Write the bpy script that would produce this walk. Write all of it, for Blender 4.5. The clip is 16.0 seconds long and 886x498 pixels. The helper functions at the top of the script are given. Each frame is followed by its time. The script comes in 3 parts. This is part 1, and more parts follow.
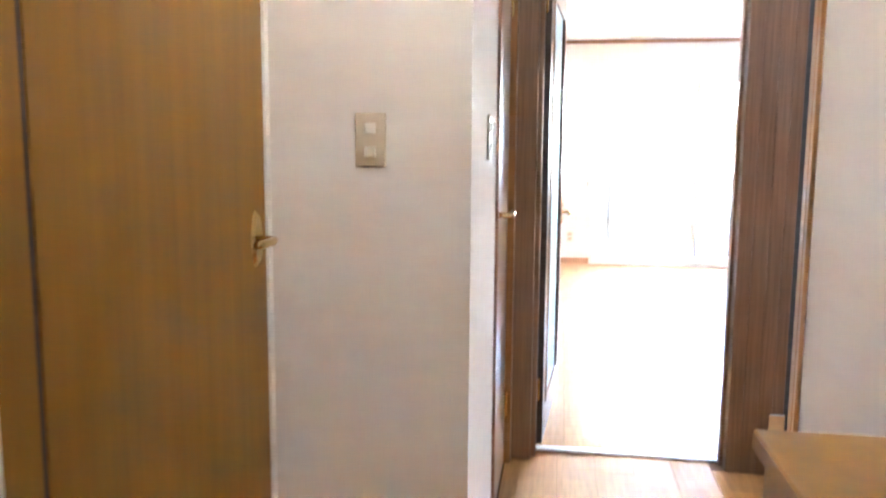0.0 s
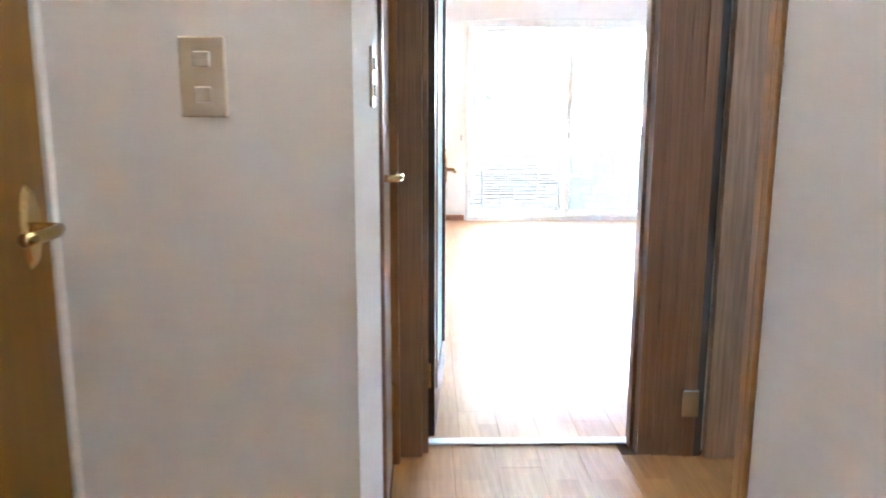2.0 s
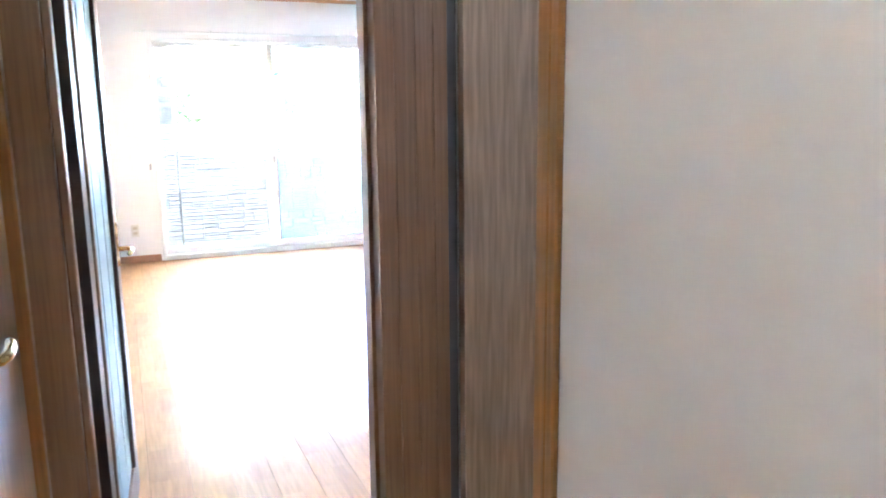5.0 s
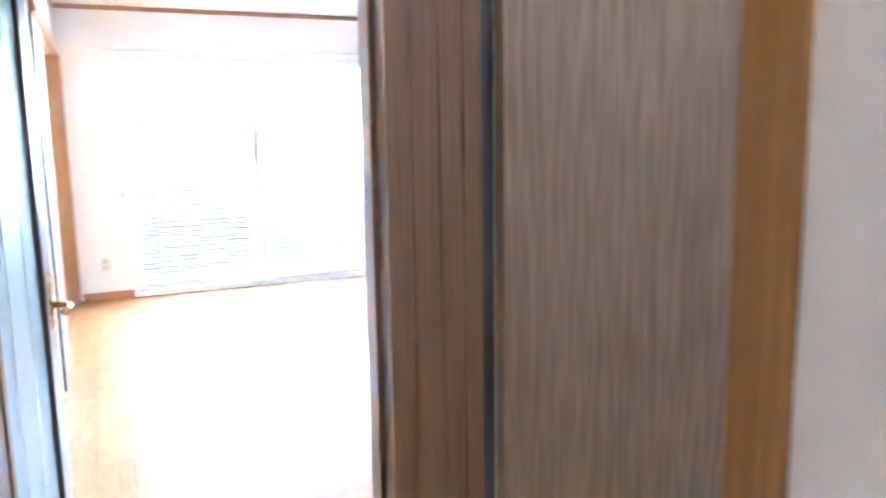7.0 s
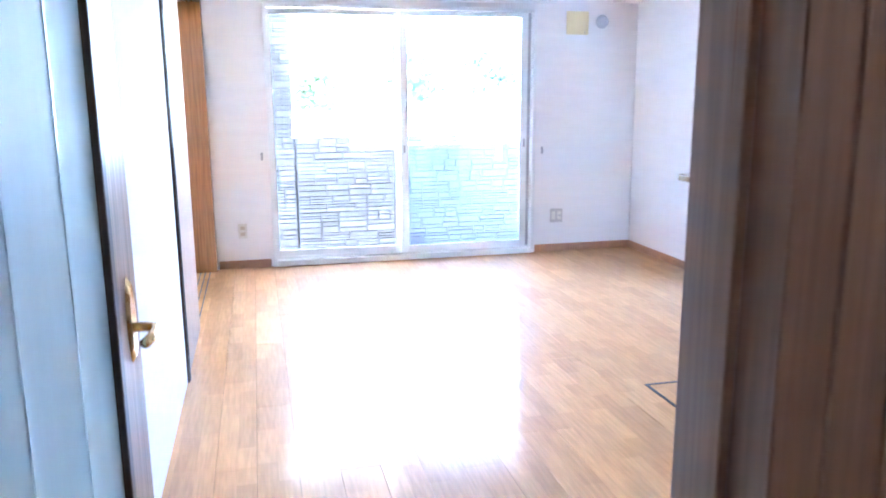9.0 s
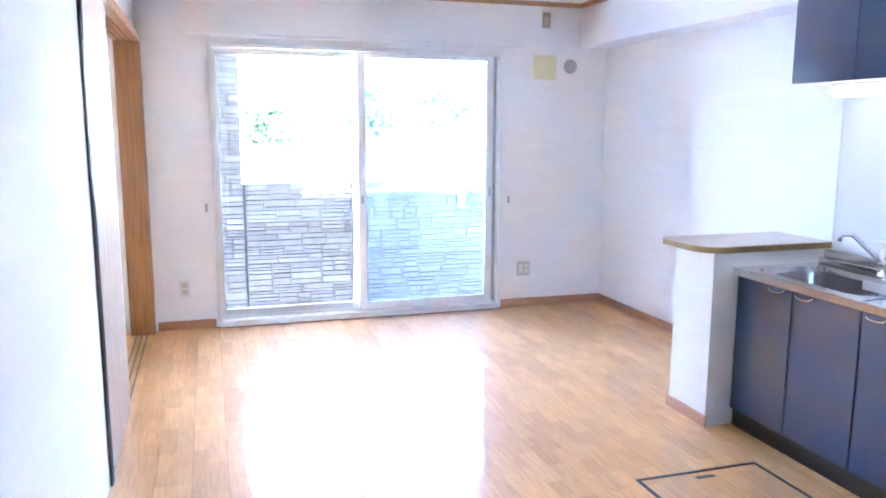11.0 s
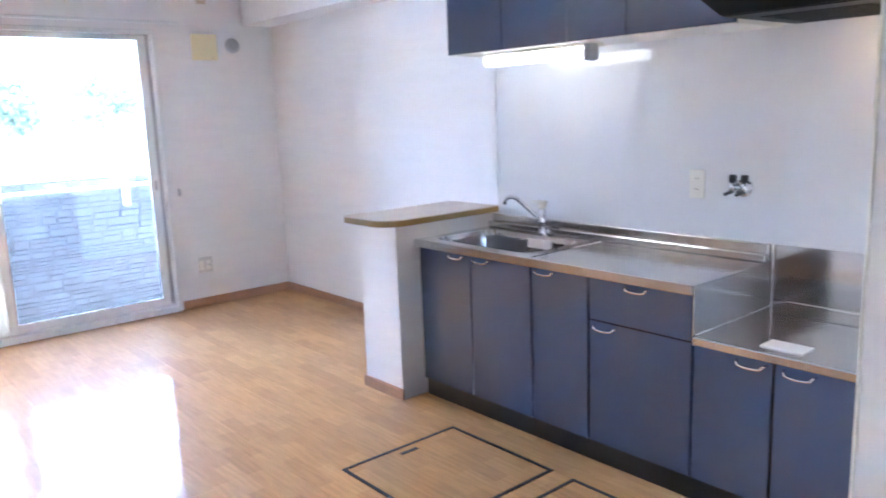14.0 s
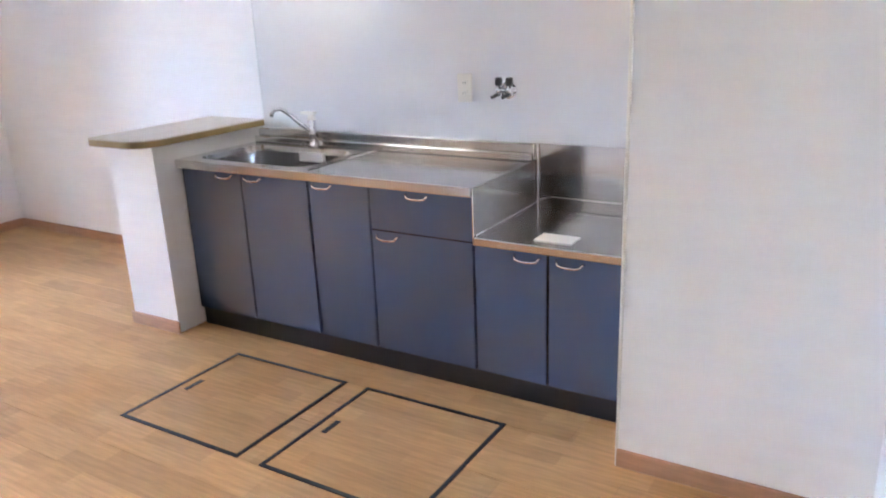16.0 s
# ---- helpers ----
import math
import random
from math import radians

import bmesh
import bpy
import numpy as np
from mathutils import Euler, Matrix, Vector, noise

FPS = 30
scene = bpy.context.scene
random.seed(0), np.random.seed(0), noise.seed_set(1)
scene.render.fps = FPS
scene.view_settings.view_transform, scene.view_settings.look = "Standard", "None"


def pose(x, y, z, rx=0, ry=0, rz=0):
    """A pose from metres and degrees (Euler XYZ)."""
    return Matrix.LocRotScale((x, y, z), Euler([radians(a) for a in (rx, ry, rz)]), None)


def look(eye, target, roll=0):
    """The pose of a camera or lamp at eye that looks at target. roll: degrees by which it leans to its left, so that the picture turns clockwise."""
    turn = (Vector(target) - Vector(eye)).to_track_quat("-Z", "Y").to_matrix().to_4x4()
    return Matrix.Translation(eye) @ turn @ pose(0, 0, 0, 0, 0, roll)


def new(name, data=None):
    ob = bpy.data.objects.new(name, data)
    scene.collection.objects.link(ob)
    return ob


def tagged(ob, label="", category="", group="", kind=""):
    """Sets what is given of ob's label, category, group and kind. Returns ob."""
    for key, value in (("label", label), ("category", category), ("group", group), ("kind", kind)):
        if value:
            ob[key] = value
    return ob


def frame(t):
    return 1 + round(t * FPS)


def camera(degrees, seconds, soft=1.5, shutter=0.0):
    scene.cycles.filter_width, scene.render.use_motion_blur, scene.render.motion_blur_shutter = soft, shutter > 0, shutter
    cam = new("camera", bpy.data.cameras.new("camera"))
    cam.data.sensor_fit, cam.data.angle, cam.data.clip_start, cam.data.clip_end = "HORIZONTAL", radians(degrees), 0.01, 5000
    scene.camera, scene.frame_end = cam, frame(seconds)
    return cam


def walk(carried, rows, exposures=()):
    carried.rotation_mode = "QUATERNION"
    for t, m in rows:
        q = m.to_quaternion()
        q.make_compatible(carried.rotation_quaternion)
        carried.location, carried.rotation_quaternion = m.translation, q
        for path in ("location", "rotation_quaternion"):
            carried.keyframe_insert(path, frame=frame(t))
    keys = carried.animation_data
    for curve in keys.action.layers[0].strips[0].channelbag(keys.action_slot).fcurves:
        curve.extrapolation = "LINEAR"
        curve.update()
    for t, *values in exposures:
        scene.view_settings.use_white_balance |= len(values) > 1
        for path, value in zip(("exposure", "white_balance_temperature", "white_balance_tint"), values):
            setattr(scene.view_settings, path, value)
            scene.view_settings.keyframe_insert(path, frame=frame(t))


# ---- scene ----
cam = camera(60.5, 16.0, soft=1.8, shutter=0.5)
EXPOSURES = [(0, 8.1, 6200, 11), (1.0, 7.95, 5900, 9), (2.0, 7.75, 5700, 6), (3.0, 7.45, 5500, 4), (3.5, 7.45, 5450, 4), (4.5, 7.6, 5600, 5), (7.0, 7.85, 5500, 9), (8.0, 7.5, 5100, 10), (8.5, 7.25, 5000, 11), (9.5, 7.2, 5000, 11), (12.0, 6.7, 5400, 13), (13.5, 6.5, 5650, 12), (14.5, 6.5, 5750, 12), (16.0, 6.55, 6250, 12)]
PATH = [
    (0, (-3.528, -8.737, 1.244), (-3.831, -6.777, 0.992), 0.4),
    (0.5, (-3.569, -8.648, 1.253), (-3.726, -6.659, 1.116), 0.5),
    (1, (-3.647, -8.538, 1.253), (-3.65, -6.557, 0.981), -1.3),
    (1.5, (-3.668, -8.421, 1.228), (-3.609, -6.46, 0.839), -1.4),
    (2, (-3.612, -8.261, 1.227), (-3.568, -6.296, 0.859), 0.2),
    (2.5, (-3.556, -8.196, 1.233), (-3.38, -6.235, 0.881), 1.0),
    (2.6, (-3.546, -8.201, 1.237), (-3.357, -6.244, 0.87), 1.2),
    (3, (-3.502, -8.165, 1.238), (-3.191, -6.215, 0.916), 0.6),
    (3.5, (-3.513, -7.954, 1.223), (-3.09, -6.049, 0.785), -0.3),
    (4, (-3.567, -7.777, 1.39), (-3.026, -5.9, 0.953), 0.8),
    (4.5, (-3.553, -7.735, 1.438), (-2.841, -5.925, 0.96), -0.6),
    (4.7, (-3.524, -7.708, 1.437), (-2.788, -5.892, 1.029), -0.8),
    (6.8, (-3.393, -7.226, 1.411), (-2.508, -5.459, 1.104), -1.1),
    (7, (-3.356, -7.124, 1.416), (-2.559, -5.316, 1.106), -0.9),
    (7.3, (-3.28, -7.027, 1.446), (-2.605, -5.17, 1.132), 0.2),
    (7.5, (-3.258, -6.919, 1.384), (-2.675, -5.027, 1.1), 0.7),
    (8, (-3.252, -6.705, 1.421), (-2.845, -4.78, 1.063), 0.8),
    (8.2, (-3.273, -6.589, 1.421), (-2.876, -4.66, 1.076), -2.1),
    (8.5, (-3.283, -6.405, 1.321), (-2.818, -4.492, 0.973), -2.3),
    (9, (-3.275, -6.253, 1.376), (-2.811, -4.349, 0.978), -0.3),
    (9.5, (-3.212, -6.072, 1.456), (-2.774, -4.144, 1.149), -0.7),
    (9.7, (-3.215, -6.004, 1.415), (-2.755, -4.078, 1.134), 0.0),
    (11.8, (-3.2, -5.788, 1.536), (-2.573, -3.92, 1.188), -0.6),
    (12, (-3.185, -5.787, 1.517), (-2.543, -3.925, 1.169), -0.6),
    (12.5, (-3.194, -5.746, 1.495), (-2.354, -3.963, 1.153), -0.8),
    (13, (-3.19, -5.712, 1.476), (-2.159, -4.042, 1.091), -1.9),
    (13.5, (-3.101, -5.654, 1.473), (-1.938, -4.059, 1.149), -1.9),
    (14, (-3.056, -5.632, 1.443), (-1.784, -4.132, 1.082), -2.1),
    (14.5, (-3.053, -5.6, 1.443), (-1.623, -4.252, 1.071), -3.1),
    (15, (-3.061, -5.557, 1.434), (-1.52, -4.362, 0.993), -3.1),
    (15.5, (-3.052, -5.541, 1.425), (-1.452, -4.458, 0.906), -3.4),
    (16, (-3.049, -5.531, 1.422), (-1.425, -4.53, 0.82), -2.3),
]
walk(cam, [(t, look(eye, target, roll)) for t, eye, target, roll in PATH], EXPOSURES)

# ---- world, sun, lamps ----
world = bpy.data.worlds.new("sky")
scene.world = world
world.use_nodes = True
_n = world.node_tree.nodes
_sky = _n.new("ShaderNodeTexSky")
_sky.sky_type = 'NISHITA'
_sky.sun_disc = False
_sky.sun_elevation, _sky.sun_rotation = radians(58), radians(310)
_sky.air_density, _sky.dust_density = 1.0, 3.0
_bg = _n["Background"]
_bg.inputs[1].default_value = 0.15
_hs = _n.new("ShaderNodeHueSaturation")
_hs.inputs["Saturation"].default_value = 0.6
world.node_tree.links.new(_sky.outputs[0], _hs.inputs["Color"])
world.node_tree.links.new(_hs.outputs[0], _bg.inputs[0])
sun = new("sun", bpy.data.lights.new("sun", 'SUN'))
sun.data.energy, sun.data.angle, sun.data.color = 4.0, radians(0.6), (1.0, 0.95, 0.88)
sun.matrix_basis = look((-12.2, 10.2, 25.4), (0, 0, 0))

# ---- materials ----
def mat(name, color, rough=0.5, metal=0.0, var=0.06, scale=6.0, bump=0.0, bscale=80.0, stretch=(1, 1, 1), coat=0.0, spec=0.5, grain=None, rnd=0.0):
    """Noise-varied surface: two scales of colour, optional grain colour and relief, in world metres."""
    m = bpy.data.materials.new(name)
    m.use_nodes = True
    nt = m.node_tree
    b = nt.nodes["Principled BSDF"]
    L = nt.links.new
    geo = nt.nodes.new("ShaderNodeNewGeometry")
    mp = nt.nodes.new("ShaderNodeMapping")
    mp.inputs["Scale"].default_value = stretch
    L(geo.outputs["Position"], mp.inputs["Vector"])
    n1 = nt.nodes.new("ShaderNodeTexNoise")
    n1.inputs["Scale"].default_value, n1.inputs["Detail"].default_value = scale, 5
    L(mp.outputs[0], n1.inputs["Vector"])
    ramp = nt.nodes.new("ShaderNodeValToRGB")
    lo = [c * (1 - var) for c in color] if grain is None else grain
    ramp.color_ramp.elements[0].position, ramp.color_ramp.elements[1].position = 0.33, 0.68
    ramp.color_ramp.elements[0].color, ramp.color_ramp.elements[1].color = (*lo, 1), (*[min(1, c * (1 + var * .5)) for c in color], 1)
    L(n1.outputs["Fac"], ramp.inputs[0])
    col = ramp.outputs[0]
    if rnd:
        oi = nt.nodes.new("ShaderNodeObjectInfo")
        hs = nt.nodes.new("ShaderNodeHueSaturation")
        mr = nt.nodes.new("ShaderNodeMapRange")
        mr.inputs["To Min"].default_value, mr.inputs["To Max"].default_value = 1 - rnd, 1 + rnd
        L(oi.outputs["Random"], mr.inputs["Value"])
        L(mr.outputs[0], hs.inputs["Value"])
        L(col, hs.inputs["Color"])
        col = hs.outputs[0]
    L(col, b.inputs["Base Color"])
    n2 = nt.nodes.new("ShaderNodeTexNoise")
    n2.inputs["Scale"].default_value = scale * 0.4
    L(mp.outputs[0], n2.inputs["Vector"])
    rr = nt.nodes.new("ShaderNodeMapRange")
    rr.inputs["To Min"].default_value, rr.inputs["To Max"].default_value = rough * 0.85, min(1, rough * 1.15)
    L(n2.outputs["Fac"], rr.inputs["Value"])
    L(rr.outputs[0], b.inputs["Roughness"])
    b.inputs["Metallic"].default_value = metal
    b.inputs["Specular IOR Level"].default_value = spec
    b.inputs["Coat Weight"].default_value = coat
    b.inputs["Coat Roughness"].default_value = 0.06
    if bump:
        n3 = nt.nodes.new("ShaderNodeTexNoise")
        n3.inputs["Scale"].default_value, n3.inputs["Detail"].default_value = bscale, 3
        L(mp.outputs[0], n3.inputs["Vector"])
        bp = nt.nodes.new("ShaderNodeBump")
        bp.inputs["Strength"].default_value, bp.inputs["Distance"].default_value = bump, 0.002
        L(n3.outputs["Fac"], bp.inputs["Height"])
        L(bp.outputs[0], b.inputs["Normal"])
    return m


def glow(name, color, strength):
    m = bpy.data.materials.new(name)
    m.use_nodes = True
    b = m.node_tree.nodes["Principled BSDF"]
    b.inputs["Base Color"].default_value = (*color, 1)
    b.inputs["Emission Color"].default_value = (*color, 1)
    b.inputs["Emission Strength"].default_value = strength
    return m


def clear(name, color, rough=0.0, veil=0.0):
    """Window glass: mostly see-through with a glossy face; veil is dust or net that scatters."""
    m = bpy.data.materials.new(name)
    m.use_nodes = True
    nt = m.node_tree
    for n in list(nt.nodes):
        if n.type == 'BSDF_PRINCIPLED':
            nt.nodes.remove(n)
    out = [n for n in nt.nodes if n.type == 'OUTPUT_MATERIAL'][0]
    tr = nt.nodes.new("ShaderNodeBsdfTransparent")
    tr.inputs[0].default_value = (*color, 1)
    gl = nt.nodes.new("ShaderNodeBsdfGlossy")
    gl.inputs["Roughness"].default_value = 0.02
    fr = nt.nodes.new("ShaderNodeFresnel")
    fr.inputs[0].default_value = 1.45
    mx = nt.nodes.new("ShaderNodeMixShader")
    nt.links.new(fr.outputs[0], mx.inputs[0])
    nt.links.new(tr.outputs[0], mx.inputs[1])
    nt.links.new(gl.outputs[0], mx.inputs[2])
    last = mx
    if veil:
        df = nt.nodes.new("ShaderNodeBsdfTranslucent")
        df.inputs[0].default_value = (0.55, 0.62, 0.7, 1)
        m2 = nt.nodes.new("ShaderNodeMixShader")
        m2.inputs[0].default_value = veil
        nt.links.new(mx.outputs[0], m2.inputs[1])
        nt.links.new(df.outputs[0], m2.inputs[2])
        last = m2
    nt.links.new(last.outputs[0], out.inputs[0])
    return m


def floor_mat():
    m = mat("maple_boards", (0.66, 0.37, 0.165), 0.45, var=0.12, scale=5, stretch=(14, 1.2, 1), spec=0.04, coat=0.6, rnd=0.05)
    nt = m.node_tree
    b = nt.nodes["Principled BSDF"]
    old = b.inputs["Base Color"].links[0].from_socket
    geo = nt.nodes.new("ShaderNodeNewGeometry")
    mp = nt.nodes.new("ShaderNodeMapping")
    mp.inputs["Rotation"].default_value = (0, 0, radians(90))
    nt.links.new(geo.outputs["Position"], mp.inputs["Vector"])
    br = nt.nodes.new("ShaderNodeTexBrick")
    br.inputs["Scale"].default_value = 1.0
    br.inputs["Brick Width"].default_value, br.inputs["Row Height"].default_value = 0.303, 0.0757
    br.inputs["Mortar Size"].default_value = 0.0
    br.inputs["Color1"].default_value, br.inputs["Color2"].default_value = (0.84, 0.82, 0.80, 1), (1.06, 1.05, 1.03, 1)
    nt.links.new(mp.outputs[0], br.inputs["Vector"])
    mul = nt.nodes.new("ShaderNodeMix")
    mul.data_type, mul.blend_type = 'RGBA', 'MULTIPLY'
    mul.inputs[0].default_value = 0.8
    nt.links.new(old, mul.inputs[6])
    nt.links.new(br.outputs[0], mul.inputs[7])
    nt.links.new(mul.outputs[2], b.inputs["Base Color"])
    b.inputs["Coat Roughness"].default_value = 0.095
    # each stave leans a little its own way, so the sheen breaks up along the joints
    lean = nt.nodes.new("ShaderNodeTexBrick")
    for key in ("Scale", "Brick Width", "Row Height", "Mortar Size"):
        lean.inputs[key].default_value = br.inputs[key].default_value
    lean.inputs["Color1"].default_value, lean.inputs["Color2"].default_value = (0, 0, 0, 1), (1, 1, 1, 1)
    nt.links.new(mp.outputs[0], lean.inputs["Vector"])
    off = nt.nodes.new("ShaderNodeVectorMath")
    off.operation = 'MULTIPLY_ADD'
    off.inputs[1].default_value, off.inputs[2].default_value = (0.03, 0.014, 0), (-0.015, -0.007, 0)
    nt.links.new(lean.outputs[0], off.inputs[0])
    add = nt.nodes.new("ShaderNodeVectorMath")
    nt.links.new(geo.outputs["Normal"], add.inputs[0])
    nt.links.new(off.outputs[0], add.inputs[1])
    nt.links.new(add.outputs[0], b.inputs["Coat Normal"])
    return m


M_WALL = mat("wallpaper", (0.88, 0.86, 0.85), 0.9, spec=0.15, var=0.02, scale=2, bump=0.13, bscale=24, stretch=(1.2, 1.2, 9))
M_CEIL = mat("ceiling_paper", (0.82, 0.82, 0.81), 0.85, var=0.02, scale=3, bump=0.2, bscale=90)
M_FLOOR = floor_mat()
M_GAP = mat("dark_brown_bead_and_gap", (0.05, 0.028, 0.02), 0.4, var=0.2)
M_JOINT = mat("board_joint", (0.20, 0.11, 0.05), 0.9, var=0.1)
M_SLIDE = mat("pale_oak_panel", (0.42, 0.31, 0.23), 0.6, spec=0.25, var=0.2, scale=5, stretch=(18, 18, 0.9))
M_BASE = mat("baseboard_wood", (0.49, 0.26, 0.145), 0.35, var=0.12, scale=4, stretch=(2, 2, 20))
M_TRIM = mat("brown_casing", (0.40, 0.19, 0.07), 0.32, var=0.25, scale=4, stretch=(22, 22, 0.8), coat=0.2)
M_DARKTRIM = mat("oak_casing", (0.32, 0.18, 0.115), 0.3, var=0.2, scale=4, stretch=(26, 26, 0.8), coat=0.25)
M_ORANGE = mat("honey_oak_door", (0.28, 0.125, 0.012), 0.42, var=0.12, scale=3, stretch=(9, 9, 0.4), coat=0.05)
M_GREYOAK = mat("ash_oak_door", (0.45, 0.325, 0.24), 0.32, var=0.26, scale=5, stretch=(18, 18, 0.9), coat=0.25, bump=0.1, bscale=6)
M_DOOROAK = mat("oak_door_frame", (0.30, 0.20, 0.14), 0.45, var=0.4, scale=5, stretch=(22, 22, 0.7), spec=0.35, bump=0.15, bscale=6)
M_HINGE_SHADE = mat("hinge_gap_shade", (0.10, 0.105, 0.115), 0.5, var=0.15)
M_BLUE = mat("blue_lacquer", (0.058, 0.083, 0.150), 0.07, var=0.05, scale=3, coat=1.0)
# near-black cabinet bodies: shade of the gaps between fronts, put into colour
M_DOOR_GAP = mat("door_gap_black", (0.008, 0.009, 0.014), 0.7, spec=0.2)
M_STEEL = mat("brushed_steel", (0.62, 0.62, 0.62), 0.14, 1.0, var=0.05, scale=30, stretch=(1, 0.1, 1), bump=0.04, bscale=60)
M_CHROME = mat("chrome", (0.8, 0.8, 0.82), 0.1, 1.0, var=0.02)
M_BRASS = mat("brass", (0.72, 0.52, 0.24), 0.22, 1.0, var=0.08, scale=30)
M_BLACK = mat("black_plastic", (0.012, 0.012, 0.014), 0.35, var=0.2)
M_HOOD = mat("black_enamel", (0.005, 0.005, 0.006), 0.5, var=0.1, spec=0.15)
M_ALU = mat("white_aluminium", (0.84, 0.85, 0.84), 0.35, var=0.03, spec=0.5)
M_PLATE = mat("beige_plastic", (0.62, 0.54, 0.42), 0.4, var=0.03)
M_WPLATE = mat("white_plastic", (0.78, 0.75, 0.68), 0.4, var=0.03)
M_YELLOW = mat("yellowed_plastic", (0.84, 0.74, 0.44), 0.5, var=0.05)
M_GREY = mat("grey_plastic", (0.45, 0.45, 0.47), 0.5, var=0.05)
M_PANEL = mat("kitchen_panel", (0.78, 0.77, 0.78), 0.05, var=0.02, scale=2, spec=1.0)
M_SHELF = mat("shelf_laminate", (0.55, 0.45, 0.36), 0.3, var=0.12, scale=5, stretch=(1.5, 14, 1))
M_SHELFEDGE = mat("shelf_edge", (0.33, 0.22, 0.08), 0.4, var=0.15)
M_STONE = mat("ledge_stone", (0.10, 0.098, 0.103), 0.8, var=0.28, scale=9, bump=0.5, bscale=40, rnd=0.3)
M_MORTAR = mat("stone_joint", (0.03, 0.03, 0.033), 0.9, var=0.2)
M_CONC = mat("concrete", (0.55, 0.55, 0.53), 0.85, var=0.15, bump=0.3)
M_BLUEGLASS = mat("frosted_glass", (0.44, 0.60, 0.68), 0.55, var=0.05, scale=3, stretch=(6, 6, 0.5), spec=0.3)
M_GLASSGLARE = mat("glass_glare", (0.55, 0.72, 0.8), 0.25, var=0.05, spec=0.5)
M_GLASS = clear("window_glass", (0.96, 0.97, 0.97))
M_NET = clear("glass_with_net", (0.62, 0.70, 0.82), veil=0.02)
M_PAPER = mat("white_paper", (0.8, 0.8, 0.8), 0.7, var=0.03)
M_GRASS = mat("ground_gravel", (0.36, 0.35, 0.32), 0.9, var=0.4, scale=0.6, bump=0.6)
M_LEAF = mat("leaves", (0.07, 0.11, 0.04), 0.6, var=0.4, scale=3)
M_BARK = mat("bark", (0.12, 0.09, 0.07), 0.9, var=0.3)
M_TUBE = glow("lamp_tube", (1.0, 0.99, 0.96), 0.065)
M_BULB = glow("warm_bulb", (1.0, 0.66, 0.30), 2.0)

# ---- mesh tools ----
ORIGIN = {}


def thing(name, at, label="", category="", group="", kind=""):
    ob = new(name)
    ob.empty_display_size = 0.05
    ob.location = at
    ORIGIN[ob] = Vector(at)
    return tagged(ob, label, category, group, kind)


def mesh(name, bm, material):
    me = bpy.data.meshes.new(name)
    bmesh.ops.recalc_face_normals(bm, faces=bm.faces)
    bm.to_mesh(me)
    bm.free()
    me.materials.append(material)
    return me


def part(name, bm, material, parent, label="", smooth=False):
    o = ORIGIN[parent]
    bm.transform(Matrix.Translation(-o))
    ob = new(name, mesh(name, bm, material))
    ob.parent = parent
    ORIGIN[ob] = o
    if smooth:
        for p in ob.data.polygons:
            p.use_smooth = True
    return tagged(ob, label)


def solo(name, bm, material, label="", category="", group="", kind="", smooth=False):
    ob = new(name, mesh(name, bm, material))
    ORIGIN[ob] = Vector((0, 0, 0))
    if smooth:
        for p in ob.data.polygons:
            p.use_smooth = True
    return tagged(ob, label, category, group, kind)


def box(x0, x1, y0, y1, z0, z1, bevel=0.0, bm=None, seg=1):
    own = bmesh.new()
    bmesh.ops.create_cube(own, size=1, matrix=Matrix.LocRotScale(((x0 + x1) / 2, (y0 + y1) / 2, (z0 + z1) / 2), None, (abs(x1 - x0), abs(y1 - y0), abs(z1 - z0))))
    if bevel:
        bmesh.ops.bevel(own, geom=own.edges[:], offset=bevel, segments=seg, affect='EDGES', profile=0.5)
    if bm is None:
        return own
    tmp = bpy.data.meshes.new("tmp")
    own.to_mesh(tmp)
    own.free()
    bm.from_mesh(tmp)
    bpy.data.meshes.remove(tmp)
    return bm


def boxes(*rows, bevel=0.0):
    bm = bmesh.new()
    for r in rows:
        box(*r, bevel=bevel, bm=bm)
    return bm


def rod(a, b, r, r2=None, seg=14, bm=None):
    a, b = Vector(a), Vector(b)
    bm = bm or bmesh.new()
    m = Matrix.Translation((a + b) / 2) @ (b - a).to_track_quat("Z", "Y").to_matrix().to_4x4()
    bmesh.ops.create_cone(bm, cap_ends=True, segments=seg, radius1=r, radius2=r if r2 is None else r2, depth=(b - a).length, matrix=m)
    return bm


def tube(points, r, seg=10, bm=None):
    """A round bar swept along points."""
    bm = bm or bmesh.new()
    pts = [Vector(p) for p in points]
    rings = []
    for i, p in enumerate(pts):
        d = (pts[min(i + 1, len(pts) - 1)] - pts[max(i - 1, 0)]).normalized()
        q = d.to_track_quat("Z", "Y")
        rings.append([bm.verts.new(p + q @ Vector((r * math.cos(2 * math.pi * k / seg), r * math.sin(2 * math.pi * k / seg), 0))) for k in range(seg)])
    for u, v in zip(rings, rings[1:]):
        for k in range(seg):
            bm.faces.new((u[k], u[(k + 1) % seg], v[(k + 1) % seg], v[k]))
    bm.faces.new(rings[0][::-1])
    bm.faces.new(rings[-1])
    return bm


def prism(outline, z0, z1):
    bm = bmesh.new()
    lo = [bm.verts.new((x, y, z0)) for x, y in outline]
    hi = [bm.verts.new((x, y, z1)) for x, y in outline]
    bm.faces.new(lo[::-1])
    bm.faces.new(hi)
    n = len(lo)
    for i in range(n):
        bm.faces.new((lo[i], lo[(i + 1) % n], hi[(i + 1) % n], hi[i]))
    return bm


def wall(name, *rows, material=M_WALL):
    return solo(name, boxes(*rows), material, "white textured wallpaper wall", "wall", kind="structure")


